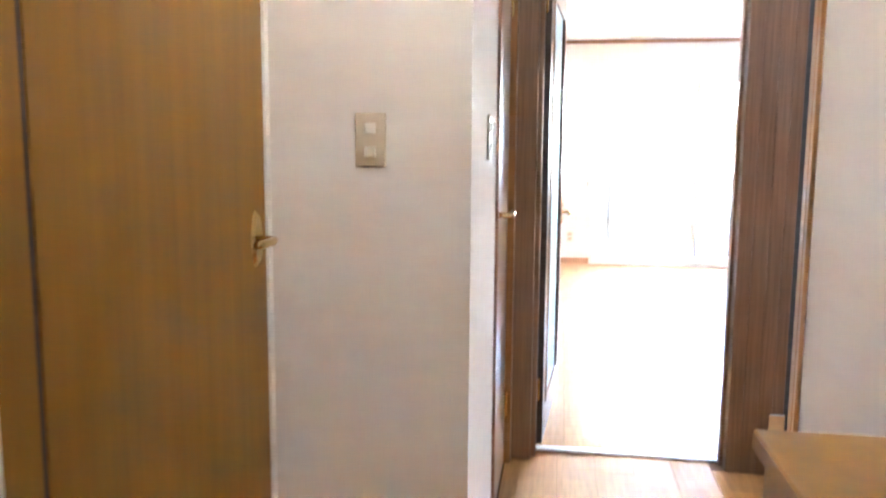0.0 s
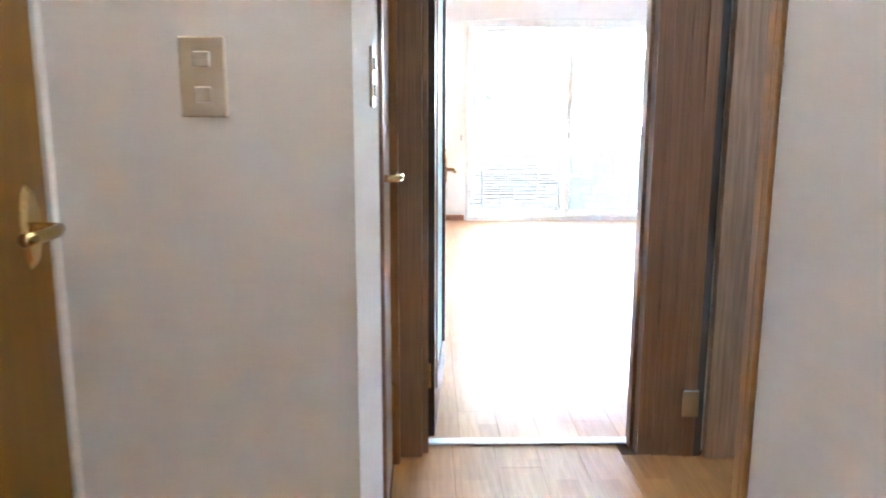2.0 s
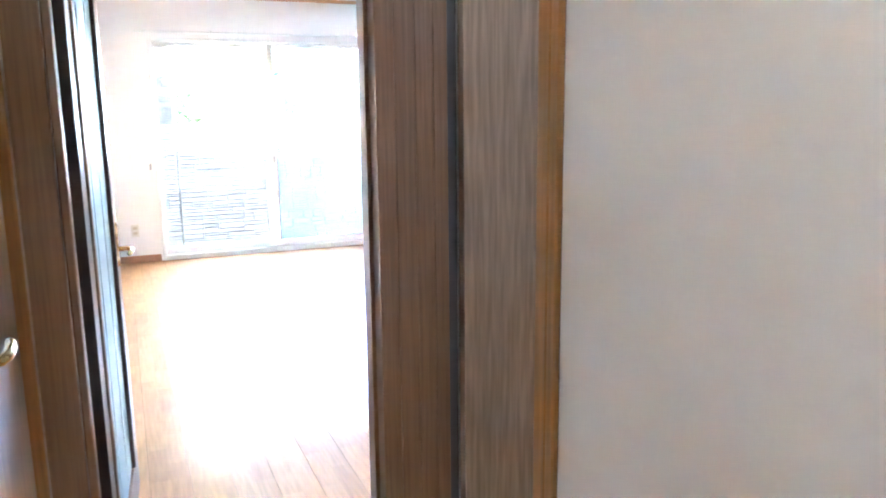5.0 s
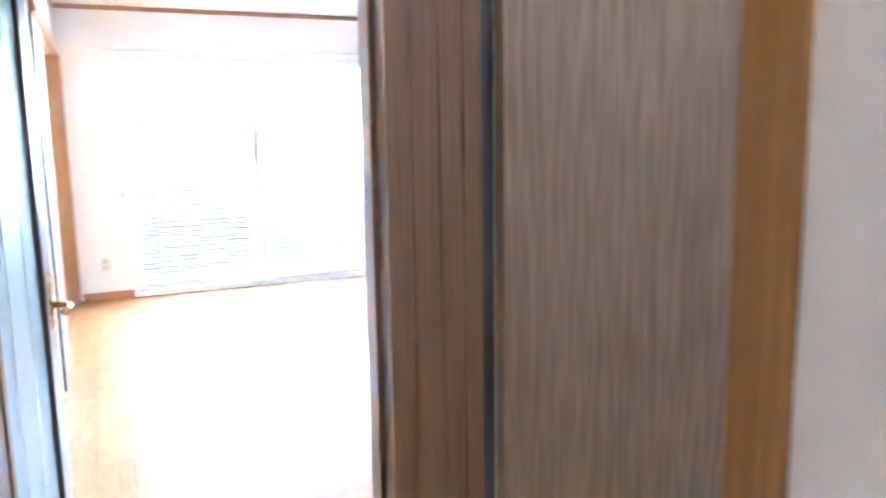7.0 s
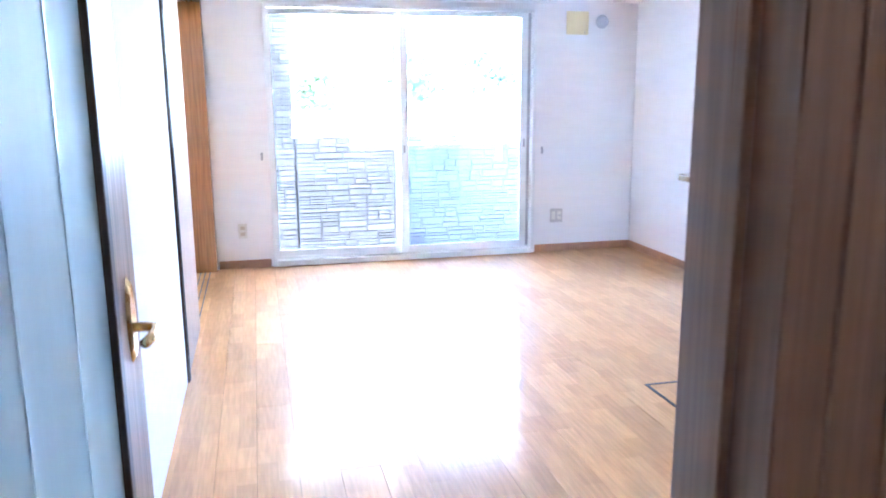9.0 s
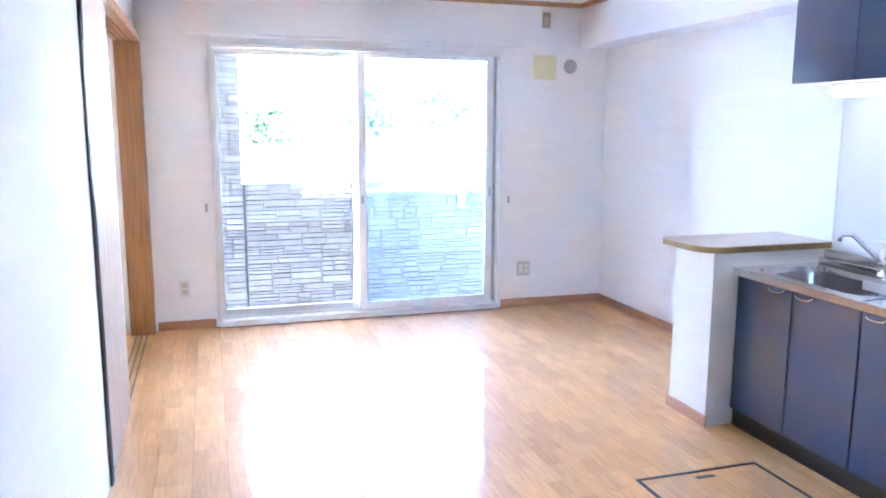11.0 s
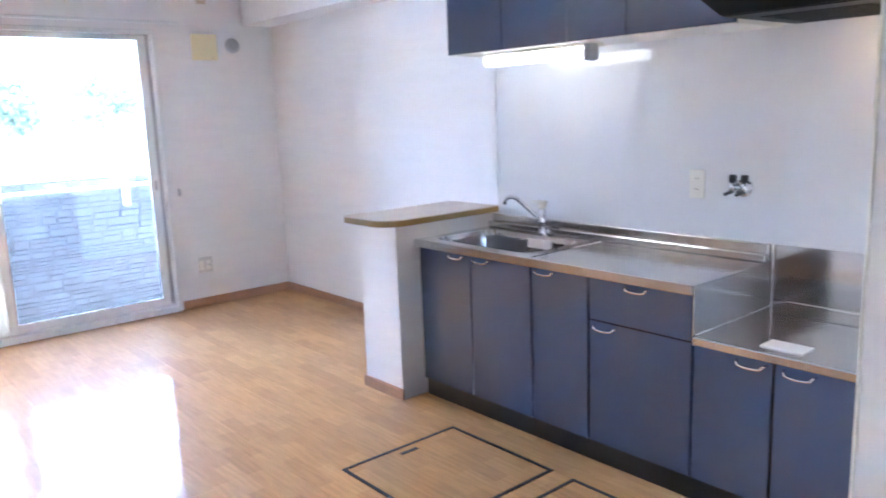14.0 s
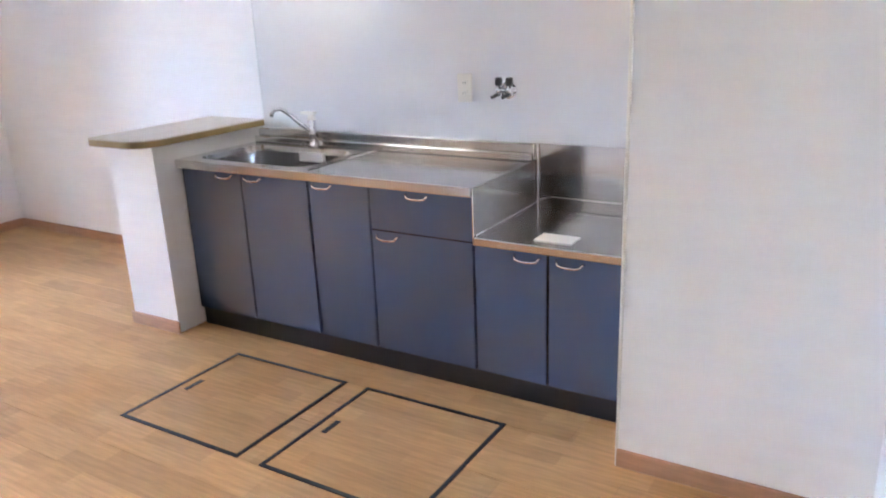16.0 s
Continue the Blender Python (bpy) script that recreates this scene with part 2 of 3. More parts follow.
# ---- large structure ----
CEIL = 2.48
XL, YS = -3.66, -5.585          # room's west wall, room face of the south wall
YH = -5.73                      # hall face of the south wall
HX0, HX1 = -3.724, -2.91        # hall's walls
WX0, WX1, WZ0, WZ1 = -3.18, -0.935, 0.03, 2.075
HALLY = -9.6

floor_slab = solo("floor", boxes((-6.4, 0.2, YH - 1.4, 0.0, -0.12, -0.006), (-4.6, -1.4, HALLY, YH - 1.4, -0.12, -0.006)), M_JOINT, "glossy maple-coloured laminate board floor", "floor", kind="structure")
solo("side_room_floor", boxes((-6.3, XL - 0.02, YS, 0.0, -0.006, 0.0), (HX1, -1.6, -7.5, YH, -0.006, 0.0), (-4.187, HX0, HALLY, -7.07, -0.006, 0.0), (HX0, HX1, HALLY, -8.2, -0.006, 0.0)), M_FLOOR, "maple-coloured floor of the adjoining rooms", "floor", kind="structure")
ceiling = solo("ceiling", boxes((-6.4, 0.2, HALLY, 0.2, CEIL, CEIL + 0.1)), M_CEIL, "white papered ceiling", "ceiling", kind="structure")
SX0, SX1, SZ0, SZ1 = -5.9, -4.35, 0.05, 2.05   # window of the side room
wall("wall_north", (SX1, WX0, 0.0, 0.16, -0.1, CEIL), (-6.4, SX0, 0.0, 0.16, -0.1, CEIL), (SX0, SX1, 0.0, 0.16, -0.1, SZ0), (SX0, SX1, 0.0, 0.16, SZ1, CEIL), (WX1, 0.2, 0.0, 0.16, -0.1, CEIL), (WX0, WX1, 0.0, 0.16, WZ1, CEIL), (WX0, WX1, 0.0, 0.16, -0.1, WZ0 - 0.03))
wall("wall_east", (0.0, 0.15, -2.69, 0.0, 0, CEIL), (-0.19, 0.15, -4.87, -2.69, 0, CEIL), (-0.965, 0.15, YS, -4.87, 0, CEIL))
wall("wall_south", (-2.75, 0.15, YH + 0.032, YS, 0, CEIL), (-3.665, -2.80, YH + 0.001, YS, 2.06, CEIL), (-4.4, -3.665, YH + 0.001, YS, 0, CEIL))
wall("wall_west", (XL - 0.12, XL, YS, -2.53, 0, CEIL), (XL - 0.12, XL, -2.53, -0.0, 2.11, CEIL))
wall("hall_wall_west", (HX0 - 0.1, HX0, -7.07, -6.435, 0, CEIL), (HX0 - 0.1, HX0, -6.435, YH, 2.06, CEIL), (HX0 - 0.9, HX0 - 0.1, -7.07, -6.97, 0, CEIL))
wall("entrance_wall_west", (-4.30, -4.187, -7.09, -7.07, 0, CEIL), (-4.30, -4.187, -7.95, -7.09, 2.08, CEIL), (-4.30, -4.187, HALLY, -7.95, 0, CEIL))
wall("hall_wall_east", (HX1, HX1 + 0.2, HALLY, -6.72, 0, CEIL), (HX1, HX1 + 0.2, -6.72, YH, 2.06, CEIL))
wall("entrance_wall_south", (-4.4, -2.6, HALLY - 0.1, HALLY, 0, CEIL))
wall("washroom_wall", (-1.6, -1.5, -7.6, YH, 0, CEIL), (HX1 + 0.2, -1.6, -7.6, -7.5, 0, CEIL))
wall("side_room_wall", (-6.4, -6.3, YS, 0.0, 0, CEIL), (-6.3, XL - 0.12, YS, YS + 0.1, 0, CEIL))
wall("hall_closet_wall", (-4.75, -4.65, -7.1, YH, 0, CEIL))
solo("ceiling_beam", boxes((-0.247, -0.002, -2.69, -0.002, 2.138, CEIL), (-0.247, -0.192, -2.76, -2.69, 2.138, CEIL)), M_WALL, "white papered beam under the ceiling", "beam", kind="structure")


def strip(name, rows, material, label, bevel=0.004):
    return solo(name, boxes(*rows, bevel=bevel), material, label, name.replace("_", " "), kind="structure")


BH = 0.065
strip("baseboard", [(XL + 0.05, WX0 - 0.02, -0.012, 0, 0, BH), (WX1 + 0.02, -0.012, -0.012, 0, 0, BH), (-0.012, 0, -2.38, 0, 0, BH), (-0.977, -0.965, YS, -4.87, 0, BH), (-2.75, -0.977, YS, YS + 0.012, 0, BH)], M_BASE, "reddish-brown wooden baseboard along the walls")
strip("ceiling_trim", [(XL, -0.247, -0.022, 0, CEIL - 0.035, CEIL), (-0.27, -0.247, -4.8, -0.022, CEIL - 0.035, CEIL), (XL, XL + 0.022, YS, -0.022, CEIL - 0.035, CEIL)], M_BASE, "brown wooden crown moulding under the ceiling")
strip("corner_bead", [(-0.972, -0.962, -4.876, -4.866, 0, CEIL)], M_WPLATE, "white plastic corner bead on the wall edge", 0.002)

# ---- window ----
win = thing("window_1", (WX0, 0.02, WZ0), "wide white aluminium sliding window with two sashes", "window", kind="structure")
part("window_frame", boxes((WX0, WX0 + 0.03, -0.03, 0.15, WZ0 - 0.03, WZ1), (WX1 - 0.03, WX1, -0.03, 0.15, WZ0 - 0.03, WZ1), (WX0 + 0.03, WX1 - 0.03, -0.03, 0.15, WZ1 - 0.03, WZ1), bevel=0.003), M_ALU, win)
part("window_sill", boxes((WX0 + 0.03, WX1 - 0.03, -0.035, 0.16, WZ0 - 0.03, WZ0 + 0.018), (WX0 + 0.03, WX1 - 0.03, 0.035, 0.042, WZ0 + 0.018, WZ0 + 0.04), (WX0 + 0.03, WX1 - 0.03, 0.085, 0.092, WZ0 + 0.018, WZ0 + 0.04), bevel=0.002), M_ALU, win)


def sash(x0, x1, y, wl, wr, pane_mat, label):
    """A sash between x0 and x1 with stiles wl and wr wide."""
    z0, z1 = WZ0 + 0.025, WZ1 - 0.03
    s = part("sash", boxes((x0, x0 + wl, y, y + 0.03, z0, z1), (x1 - wr, x1, y, y + 0.03, z0, z1), (x0 + wl, x1 - wr, y, y + 0.03, z0, z0 + 0.055), (x0 + wl, x1 - wr, y, y + 0.03, z1 - 0.04, z1), bevel=0.003), M_ALU, win, label)
    pane = part("pane", box(x0 + wl - 0.005, x1 - wr + 0.005, y + 0.012, y + 0.018, z0 + 0.05, z1 - 0.035), pane_mat, s)
    pane.visible_shadow = False
    part("gasket", boxes((x0 + wl, x0 + wl + 0.006, y + 0.004, y + 0.011, z0 + 0.055, z1 - 0.04), (x1 - wr - 0.006, x1 - wr, y + 0.004, y + 0.011, z0 + 0.055, z1 - 0.04)), M_GREY, s, "thin grey glazing gasket")
    return s


sash(WX0 + 0.03, -2.085, 0.075, 0.02, 0.06, M_GLASS, "rear sliding sash with clear glass")
sash_r = sash(-2.10, -0.992, 0.030, 0.058, 0.055, M_NET, "front sliding sash in front of an insect screen")
part("crescent_lock", rod((-2.072, 0.02, 0.90), (-2.072, 0.02, 0.96), 0.008), M_GREY, sash_r)
part("screen_stile", boxes((-0.990, WX1 - 0.031, 0.034, 0.060, WZ0 + 0.03, WZ1 - 0.03), (-1.03, -0.976, 0.105, 0.125, WZ0 + 0.03, WZ1 - 0.03), bevel=0.002), M_GREY, win)
part("pull_latch", box(-1.028, -1.013, 0.015, 0.03, 0.93, 1.0, bevel=0.003), M_GREY, sash_r)

swin = thing("window_2", (SX0, 0.05, SZ0), "white aluminium window of the adjoining room", "window", kind="structure")
part("window_frame", boxes((SX0, SX0 + 0.04, 0.02, 0.12, SZ0, SZ1), (SX1 - 0.04, SX1, 0.02, 0.12, SZ0, SZ1), (SX0 + 0.04, SX1 - 0.04, 0.02, 0.12, SZ0, SZ0 + 0.04), (SX0 + 0.04, SX1 - 0.04, 0.02, 0.12, SZ1 - 0.04, SZ1), (-5.155, -5.095, 0.04, 0.1, SZ0 + 0.04, SZ1 - 0.04), bevel=0.003), M_ALU, swin)
for gx0, gx1 in ((SX0 + 0.038, -5.153), (-5.097, SX1 - 0.038)):
    part("pane", box(gx0, gx1, 0.066, 0.072, SZ0 + 0.038, SZ1 - 0.038), M_GLASS, swin).visible_shadow = False

cr = thing("curtain_rail", (-2.0, -0.03, 2.125), "white metal curtain rail on brackets above the window", "curtain rail")
part("rail", box(-3.30, -0.78, -0.075, -0.055, 2.115, 2.135, bevel=0.004), M_ALU, cr)
for bx in (-3.2, -2.62, -2.04, -1.46, -0.88):
    part("bracket", boxes((bx - 0.008, bx + 0.008, -0.07, 0, 2.12, 2.14), (bx - 0.012, bx + 0.012, -0.004, 0, 2.10, 2.16), bevel=0.002), M_ALU, cr)


def holdback(x):
    h = thing("curtain_hook", (x, 0, 0.9), "small grey curtain tieback hook on the wall", "hook", "curtain hooks")
    part("base", box(x - 0.009, x + 0.009, -0.006, 0, 0.87, 0.93, bevel=0.002), M_GREY, h)
    part("hook", tube([(x, -0.004, 0.885), (x, -0.02, 0.88), (x, -0.028, 0.89), (x, -0.028, 0.905)], 0.004, 8), M_GREY, h)


holdback(-3.235)
holdback(-0.862)


def outlet(name, c, w, h, axis, label, category, slots=2, material=M_WPLATE):
    """A wall plate centred on c, facing along axis ('-y', '-x', '+x')."""
    o = thing(name, c, label, category)
    x, y, z = c

    def fb(u0, u1, v0, v1, d0, d1, bev):
        if axis == '-y':
            return box(x + u0, x + u1, y - d1, y - d0, z + v0, z + v1, bevel=bev)
        s = 1 if axis == '+x' else -1
        a, b = sorted((x + s * d0, x + s * d1))
        return box(a, b, y + u0, y + u1, z + v0, z + v1, bevel=bev)
    part("plate", fb(-w / 2, w / 2, -h / 2, h / 2, 0, 0.007, 0.0025), material, o)
    return o, fb


o, fb = outlet("outlet", (-0.715, 0, 0.32), 0.116, 0.12, '-y', "double grey wall outlet with aerial socket", "outlet", material=mat("greyed_plastic", (0.6, 0.57, 0.55), 0.4))
for u in (-0.028, 0.028):
    part("socket", fb(u - 0.018, u + 0.018, -0.036, 0.036, 0.006, 0.009, 0.001), M_WPLATE, o)
part("aerial_pin", fb(0.02, 0.036, -0.008, 0.008, 0.009, 0.015, 0.003), M_GREY, o)
o, fb = outlet("outlet", (-3.415, 0, 0.305), 0.07, 0.12, '-y', "white wall outlet above the baseboard", "outlet")
for v in (-0.025, 0.025):
    part("socket", fb(-0.018, 0.018, v - 0.014, v + 0.014, 0.006, 0.009, 0.001), M_PLATE, o)
o, fb = outlet("air_conditioner_outlet", (-0.56, 0, 2.34), 0.07, 0.12, '-y', "beige outlet high on the wall", "outlet", material=M_PLATE)
part("socket", fb(-0.018, 0.018, -0.035, 0.02, 0.006, 0.010, 0.001), M_WPLATE, o)
o, fb = outlet("wall_cover", (-0.563, 0, 1.968), 0.2, 0.19, '-y', "yellowed square plastic cover plate on the wall", "cover plate", material=M_YELLOW)
part("screw", fb(0.06, 0.07, -0.085, -0.075, 0.007, 0.010, 0.001), M_GREY, o)
vent = thing("wall_vent", (-0.335, 0, 1.983), "round grey sleeve cap for a pipe on the wall", "vent")
part("rim", rod((-0.335, 0, 1.983), (-0.335, -0.012, 1.983), 0.058, 0.052, 28), M_GREY, vent)
part("cap", rod((-0.335, -0.012, 1.983), (-0.335, -0.018, 1.983), 0.042, 0.036, 28), M_GREY, vent)

# ---- sliding doors in the west wall ----
sdf = thing("sliding_door_frame", (XL, -0.05, 0), "brown wooden frame round a wide sliding-door opening", "door frame", kind="structure")
part("jamb", box(XL - 0.13, XL + 0.035, -0.10, -0.002, 0, 2.11, bevel=0.003), M_TRIM, sdf)
part("lintel", boxes((XL - 0.13, XL - 0.10, -2.53, -0.10, 2.06, 2.11), (XL - 0.085, XL - 0.065, -2.53, -0.10, 2.06, 2.11), (XL - 0.05, XL - 0.03, -2.53, -0.10, 2.06, 2.11), (XL - 0.015, XL + 0.035, -2.53, -0.10, 2.06, 2.115), (XL - 0.13, XL + 0.02, -2.53, -0.10, 2.085, 2.11)), M_TRIM, sdf)
for i in range(3):
    part("floor_track", box(XL - 0.095 + i * 0.036, XL - 0.087 + i * 0.036, -2.5, -0.1, 0.0, 0.004), M_BLACK, sdf, "dark groove track in the floor")
part("edge_strip", box(XL - 0.002, XL + 0.010, -2.53, -2.515, 0, 2.06, bevel=0.002), M_WPLATE, sdf, "thin pale edge strip")
part("seal", box(XL - 0.002, XL + 0.012, -2.542, -2.53, 0, 2.06), M_GAP, sdf, "dark brown edge strip")
part("seal", box(XL - 0.01, XL + 0.014, -2.515, -2.494, 0, 2.06), M_BLACK, sdf, "black rubber seal")
for i, (y0, y1) in enumerate(((-2.5, -1.66), (-2.42, -1.45))):
    xx = XL + 0.004 - 0.036 * i
    sd = thing("sliding_door", (xx, (y0 + y1) / 2, 0), "pale oak sliding door panel with vertical grooves, pushed open", "sliding door", "sliding doors", "structure")
    n = 7
    w = (y1 - y0) / n
    for k in range(n):
        part("board", box(xx - 0.028, xx, y0 + k * w + 0.001, y0 + (k + 1) * w - 0.001, 0.006, 2.062, bevel=0.002), M_SLIDE, sd)
    if i == 0:
        part("pull", box(xx - 0.002, xx + 0.003, y0 + 0.05, y0 + 0.075, 0.98, 1.10, bevel=0.001), M_BLACK, sd, "recessed dark finger pull")


# ---- lever handle ----
def lever(parent, face, out, along, z, material=M_BRASS, plate=0.17):
    """Backplate and lever on a door face at face (x, y); out and along are unit vectors in plan."""
    f, o3, a3 = Vector((face[0], face[1], z)), Vector((*out, 0)), Vector((*along, 0))
    bm = bmesh.new()
    bmesh.ops.create_cone(bm, cap_ends=True, segments=24, radius1=0.5, radius2=0.42, depth=1)
    m = Matrix((a3 * 0.045, Vector((0, 0, plate)), o3 * 0.008)).transposed().to_4x4()
    bm.transform(Matrix.Translation(f + o3 * 0.004 + Vector((0, 0, 0.3 * plate - 0.036))) @ m)
    bp = part("backplate", bm, material, parent, "polished brass backplate")
    p = [f + o3 * 0.005, f + o3 * 0.03, f + o3 * 0.045 + a3 * 0.006, f + o3 * 0.052 + a3 * 0.03, f + o3 * 0.052 + a3 * 0.075, f + o3 * 0.047 + a3 * 0.105]
    part("lever", tube([tuple(q) for q in p], 0.0095, 12), material, parent, "brass lever handle", smooth=True)


# ---- hall doors and jambs ----
ldf = thing("door_frame", (-3.2, YS, 0), "dark oak frame of the living-room doorway", "door frame", kind="structure")
part("jamb", boxes((-3.712, -3.625, YH - 0.01, YS + 0.008, 0, 2.06), (-3.625, -3.605, YH + 0.02, YS - 0.045, 0, 2.06), bevel=0.003), M_DARKTRIM, ldf)
part("jamb", boxes((-2.858, -2.662, YH, YS + 0.008, 0, 2.06), (-2.870, -2.858, YH + 0.055, YS - 0.045, 0, 2.06), (-2.806, -2.661, YH - 0.005, YH, 0, 2.06), (-2.75, -2.660, YH - 0.010, YH - 0.005, 0, 2.06), (-2.70, -2.659, YH - 0.015, YH - 0.010, 0, 2.06), bevel=0.0015), M_DARKTRIM, ldf)
part("head", box(-3.712, -2.70, YH - 0.01, YS + 0.008, 2.06, 2.12, bevel=0.003), M_DARKTRIM, ldf)
part("threshold", box(-3.625, -2.858, YS - 0.055, YS - 0.01, 0, 0.008, bevel=0.002), M_ALU, ldf, "pale metal threshold strip")
part("strike_plate", box(-2.861, -2.857, YS - 0.028, YS - 0.012, 0.86, 0.92), M_GREY, ldf)


def leaf_box(p, d, n, u0, u1, z0, z1, t0, t1, bevel=0.0):
    """A box in a door leaf's own frame: along d, through the thickness n."""
    bm = box(u0, u1, t0, t1, z0, z1, bevel=bevel)
    m = Matrix((Vector((*d, 0)), Vector((*n, 0)), Vector((0, 0, 1)))).transposed().to_4x4()
    bm.transform(Matrix.Translation((p[0], p[1], 0)) @ m)
    return bm


def glazed_door():
    p = (-3.582, YS + 0.008)
    a = radians(4.0)
    d, n = (math.sin(a), math.cos(a)), (math.cos(a), -math.sin(a))
    W, H = 0.885, 2.03
    dr = thing("door_1", (*p, 0), "oak door with a tall frosted glass pane, standing open", "door", kind="structure")
    part("hinge_stile", leaf_box(p, d, n, 0, 0.10, 0.008, H, -0.036, 0, 0.003), M_DOOROAK, dr)
    part("lock_stile", leaf_box(p, d, n, W - 0.16, W, 0.008, H, -0.036, 0, 0.003), M_DOOROAK, dr)
    part("top_rail", leaf_box(p, d, n, 0.10, W - 0.16, H - 0.14, H, -0.036, 0, 0.002), M_DOOROAK, dr)
    part("bottom_rail", leaf_box(p, d, n, 0.10, W - 0.16, 0.008, 0.16, -0.036, 0, 0.002), M_DOOROAK, dr)
    for u, bead in ((0.10, M_DOOROAK), (W - 0.185, M_GAP)):
        part("glazing_bead", leaf_box(p, d, n, u, u + 0.025, 0.16, H - 0.14, -0.030, 0.006, 0.002), bead, dr)
    gp = part("glass_pane", leaf_box(p, d, n, 0.124, W - 0.184, 0.16, H - 0.14, -0.020, -0.008), M_BLUEGLASS, dr, "pale blue frosted glass")
    # thin dark sheet that paints shade into the gap beside the jamb
    part("hinge_edge_shade", leaf_box(p, d, n, -0.004, 0.0, 0.008, H, -0.036, 0), M_GAP, dr)
    part("lock_edge", leaf_box(p, d, n, W, W + 0.002, 0.9, 1.15, -0.028, -0.01), M_BRASS, dr)
    # paler strips put the window's vertical glare streaks on the pane
    for u in (0.30, 0.52):
        part("glass_glare_strip", leaf_box(p, d, n, u, u + 0.008, 0.2, H - 0.18, -0.008, -0.006), M_GLASSGLARE, gp)
    for z in (0.2, 1.8):
        part("hinge", leaf_box(p, d, n, -0.018, 0.0, z, z + 0.1, -0.03, -0.012, 0.004), M_BRASS, dr)
    f = (p[0] + d[0] * (W - 0.07), p[1] + d[1] * (W - 0.07))
    lever(dr, f, n, (-d[0], -d[1]), 0.945)
    return dr


glazed_door()

d2 = thing("door_2", (HX0, -6.1, 0), "closed grey-brown oak door in the hall with a brass lever", "door", kind="structure")
part("leaf", box(HX0 - 0.04, HX0 - 0.006, -6.40, -5.80, 0.008, 2.03, bevel=0.002), M_GREYOAK, d2)
part("casing", boxes((HX0 - 0.06, HX0 + 0.01, -6.435, -6.405, 0, 2.06), (HX0 - 0.06, HX0 + 0.01, -6.405, -5.795, 2.033, 2.075), bevel=0.002), M_DARKTRIM, d2)
part("casing", box(HX0 - 0.06, HX0 + 0.02, -5.795, YH - 0.012, 0, 2.06, bevel=0.003), M_TRIM, d2)
for z in (0.2, 1.75):
    part("hinge", rod((HX0, -5.80, z), (HX0, -5.80, z + 0.1), 0.007), M_BRASS, d2)
lever(d2, (HX0 - 0.006, -6.36), (1, 0), (0, 1), 1.05)

d3 = thing("door_3", (-2.64, YH - 0.05, 0), "grey-brown oak washroom door standing wide open", "door", kind="structure")
part("leaf", box(-2.628, -1.86, YH - 0.05, YH - 0.014, 0.008, 2.03, bevel=0.002), M_GREYOAK, d3)
for z in (0.155, 1.84):
    part("hinge", box(-2.715, -2.655, YH - 0.034, YH - 0.012, z, z + 0.10, bevel=0.004), M_CHROME, d3, "bright steel hinge")
lever(d3, (-1.925, YH - 0.05), (0, -1), (-1, 0), 1.0, M_CHROME)
d3f = thing("washroom_door_frame", (HX1, -6.7, 0), "brown wooden casing of the washroom doorway", "door frame", kind="structure")
part("casing", boxes((HX1 - 0.012, HX1 + 0.21, -6.72, -6.685, 0, 2.06), (HX1 - 0.012, HX1, -6.744, -6.72, 0, 2.09), (HX1 + 0.12, HX1 + 0.15, -6.685, -6.67, 0, 2.06), bevel=0.003), M_TRIM, d3f)
part("head", box(HX1 - 0.012, HX1 + 0.21, -6.72, YH - 0.03, 2.045, 2.09, bevel=0.003), M_TRIM, d3f)
# dark strip between jamb and leaf paints the shade of the hinge gap
part("jamb", box(-2.658, -2.632, YH - 0.012, YH - 0.0, 0, 2.045), M_HINGE_SHADE, d3f, "dark grey strip standing in for the shaded hinge gap")
# unseen fill light, added so the open washroom door isn't too dark
wl = thing("washroom_fill_light", (-2.2, -6.9, CEIL), "unseen round white ceiling light added to brighten the washroom door", "ceiling light")
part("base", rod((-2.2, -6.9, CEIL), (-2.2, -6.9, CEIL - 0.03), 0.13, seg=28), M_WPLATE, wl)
part("diffuser", rod((-2.2, -6.9, CEIL - 0.03), (-2.2, -6.9, CEIL - 0.09), 0.12, 0.09, seg=28), glow("washroom_fill_glow", (0.95, 0.97, 1.0), 0.14), wl)

d4 = thing("door_4", (-4.187, -7.47, 0), "closed honey-coloured oak door with a brass lever", "door", kind="structure")
part("leaf", box(-4.225, -4.193, -7.86, -7.09, 0.008, 2.04, bevel=0.002), M_ORANGE, d4)
# strip in the slit beside the leaf, coloured as the slit's shade
part("seal", box(-4.21, -4.1945, -7.873, -7.861, 0, 2.04), M_GAP, d4, "dark brown strip standing in for the shaded hinge-side gap")
part("casing", boxes((-4.26, -4.190, -7.95, -7.873, 0, 2.08), (-4.26, -4.185, -7.876, -7.09, 2.045, 2.085), bevel=0.003), M_ORANGE, d4)
lever(d4, (-4.193, -7.15), (1, 0), (0, -1), 1.05, plate=0.125)


def switch(name, c, axis, label):
    o, fb = outlet(name, c, 0.07, 0.12, axis, label, "light switch", material=M_PLATE)
    for v in (0.026, -0.026):
        part("button", fb(-0.013, 0.013, v - 0.012, v + 0.012, 0.006, 0.012, 0.002), M_WPLATE, o)


switch("light_switch", (-3.95, -7.07, 1.27), '-y', "beige two-button light switch plate on the wall")
switch("light_switch", (HX0, -6.69, 1.285), '+x', "beige two-button light switch plate beside a door")

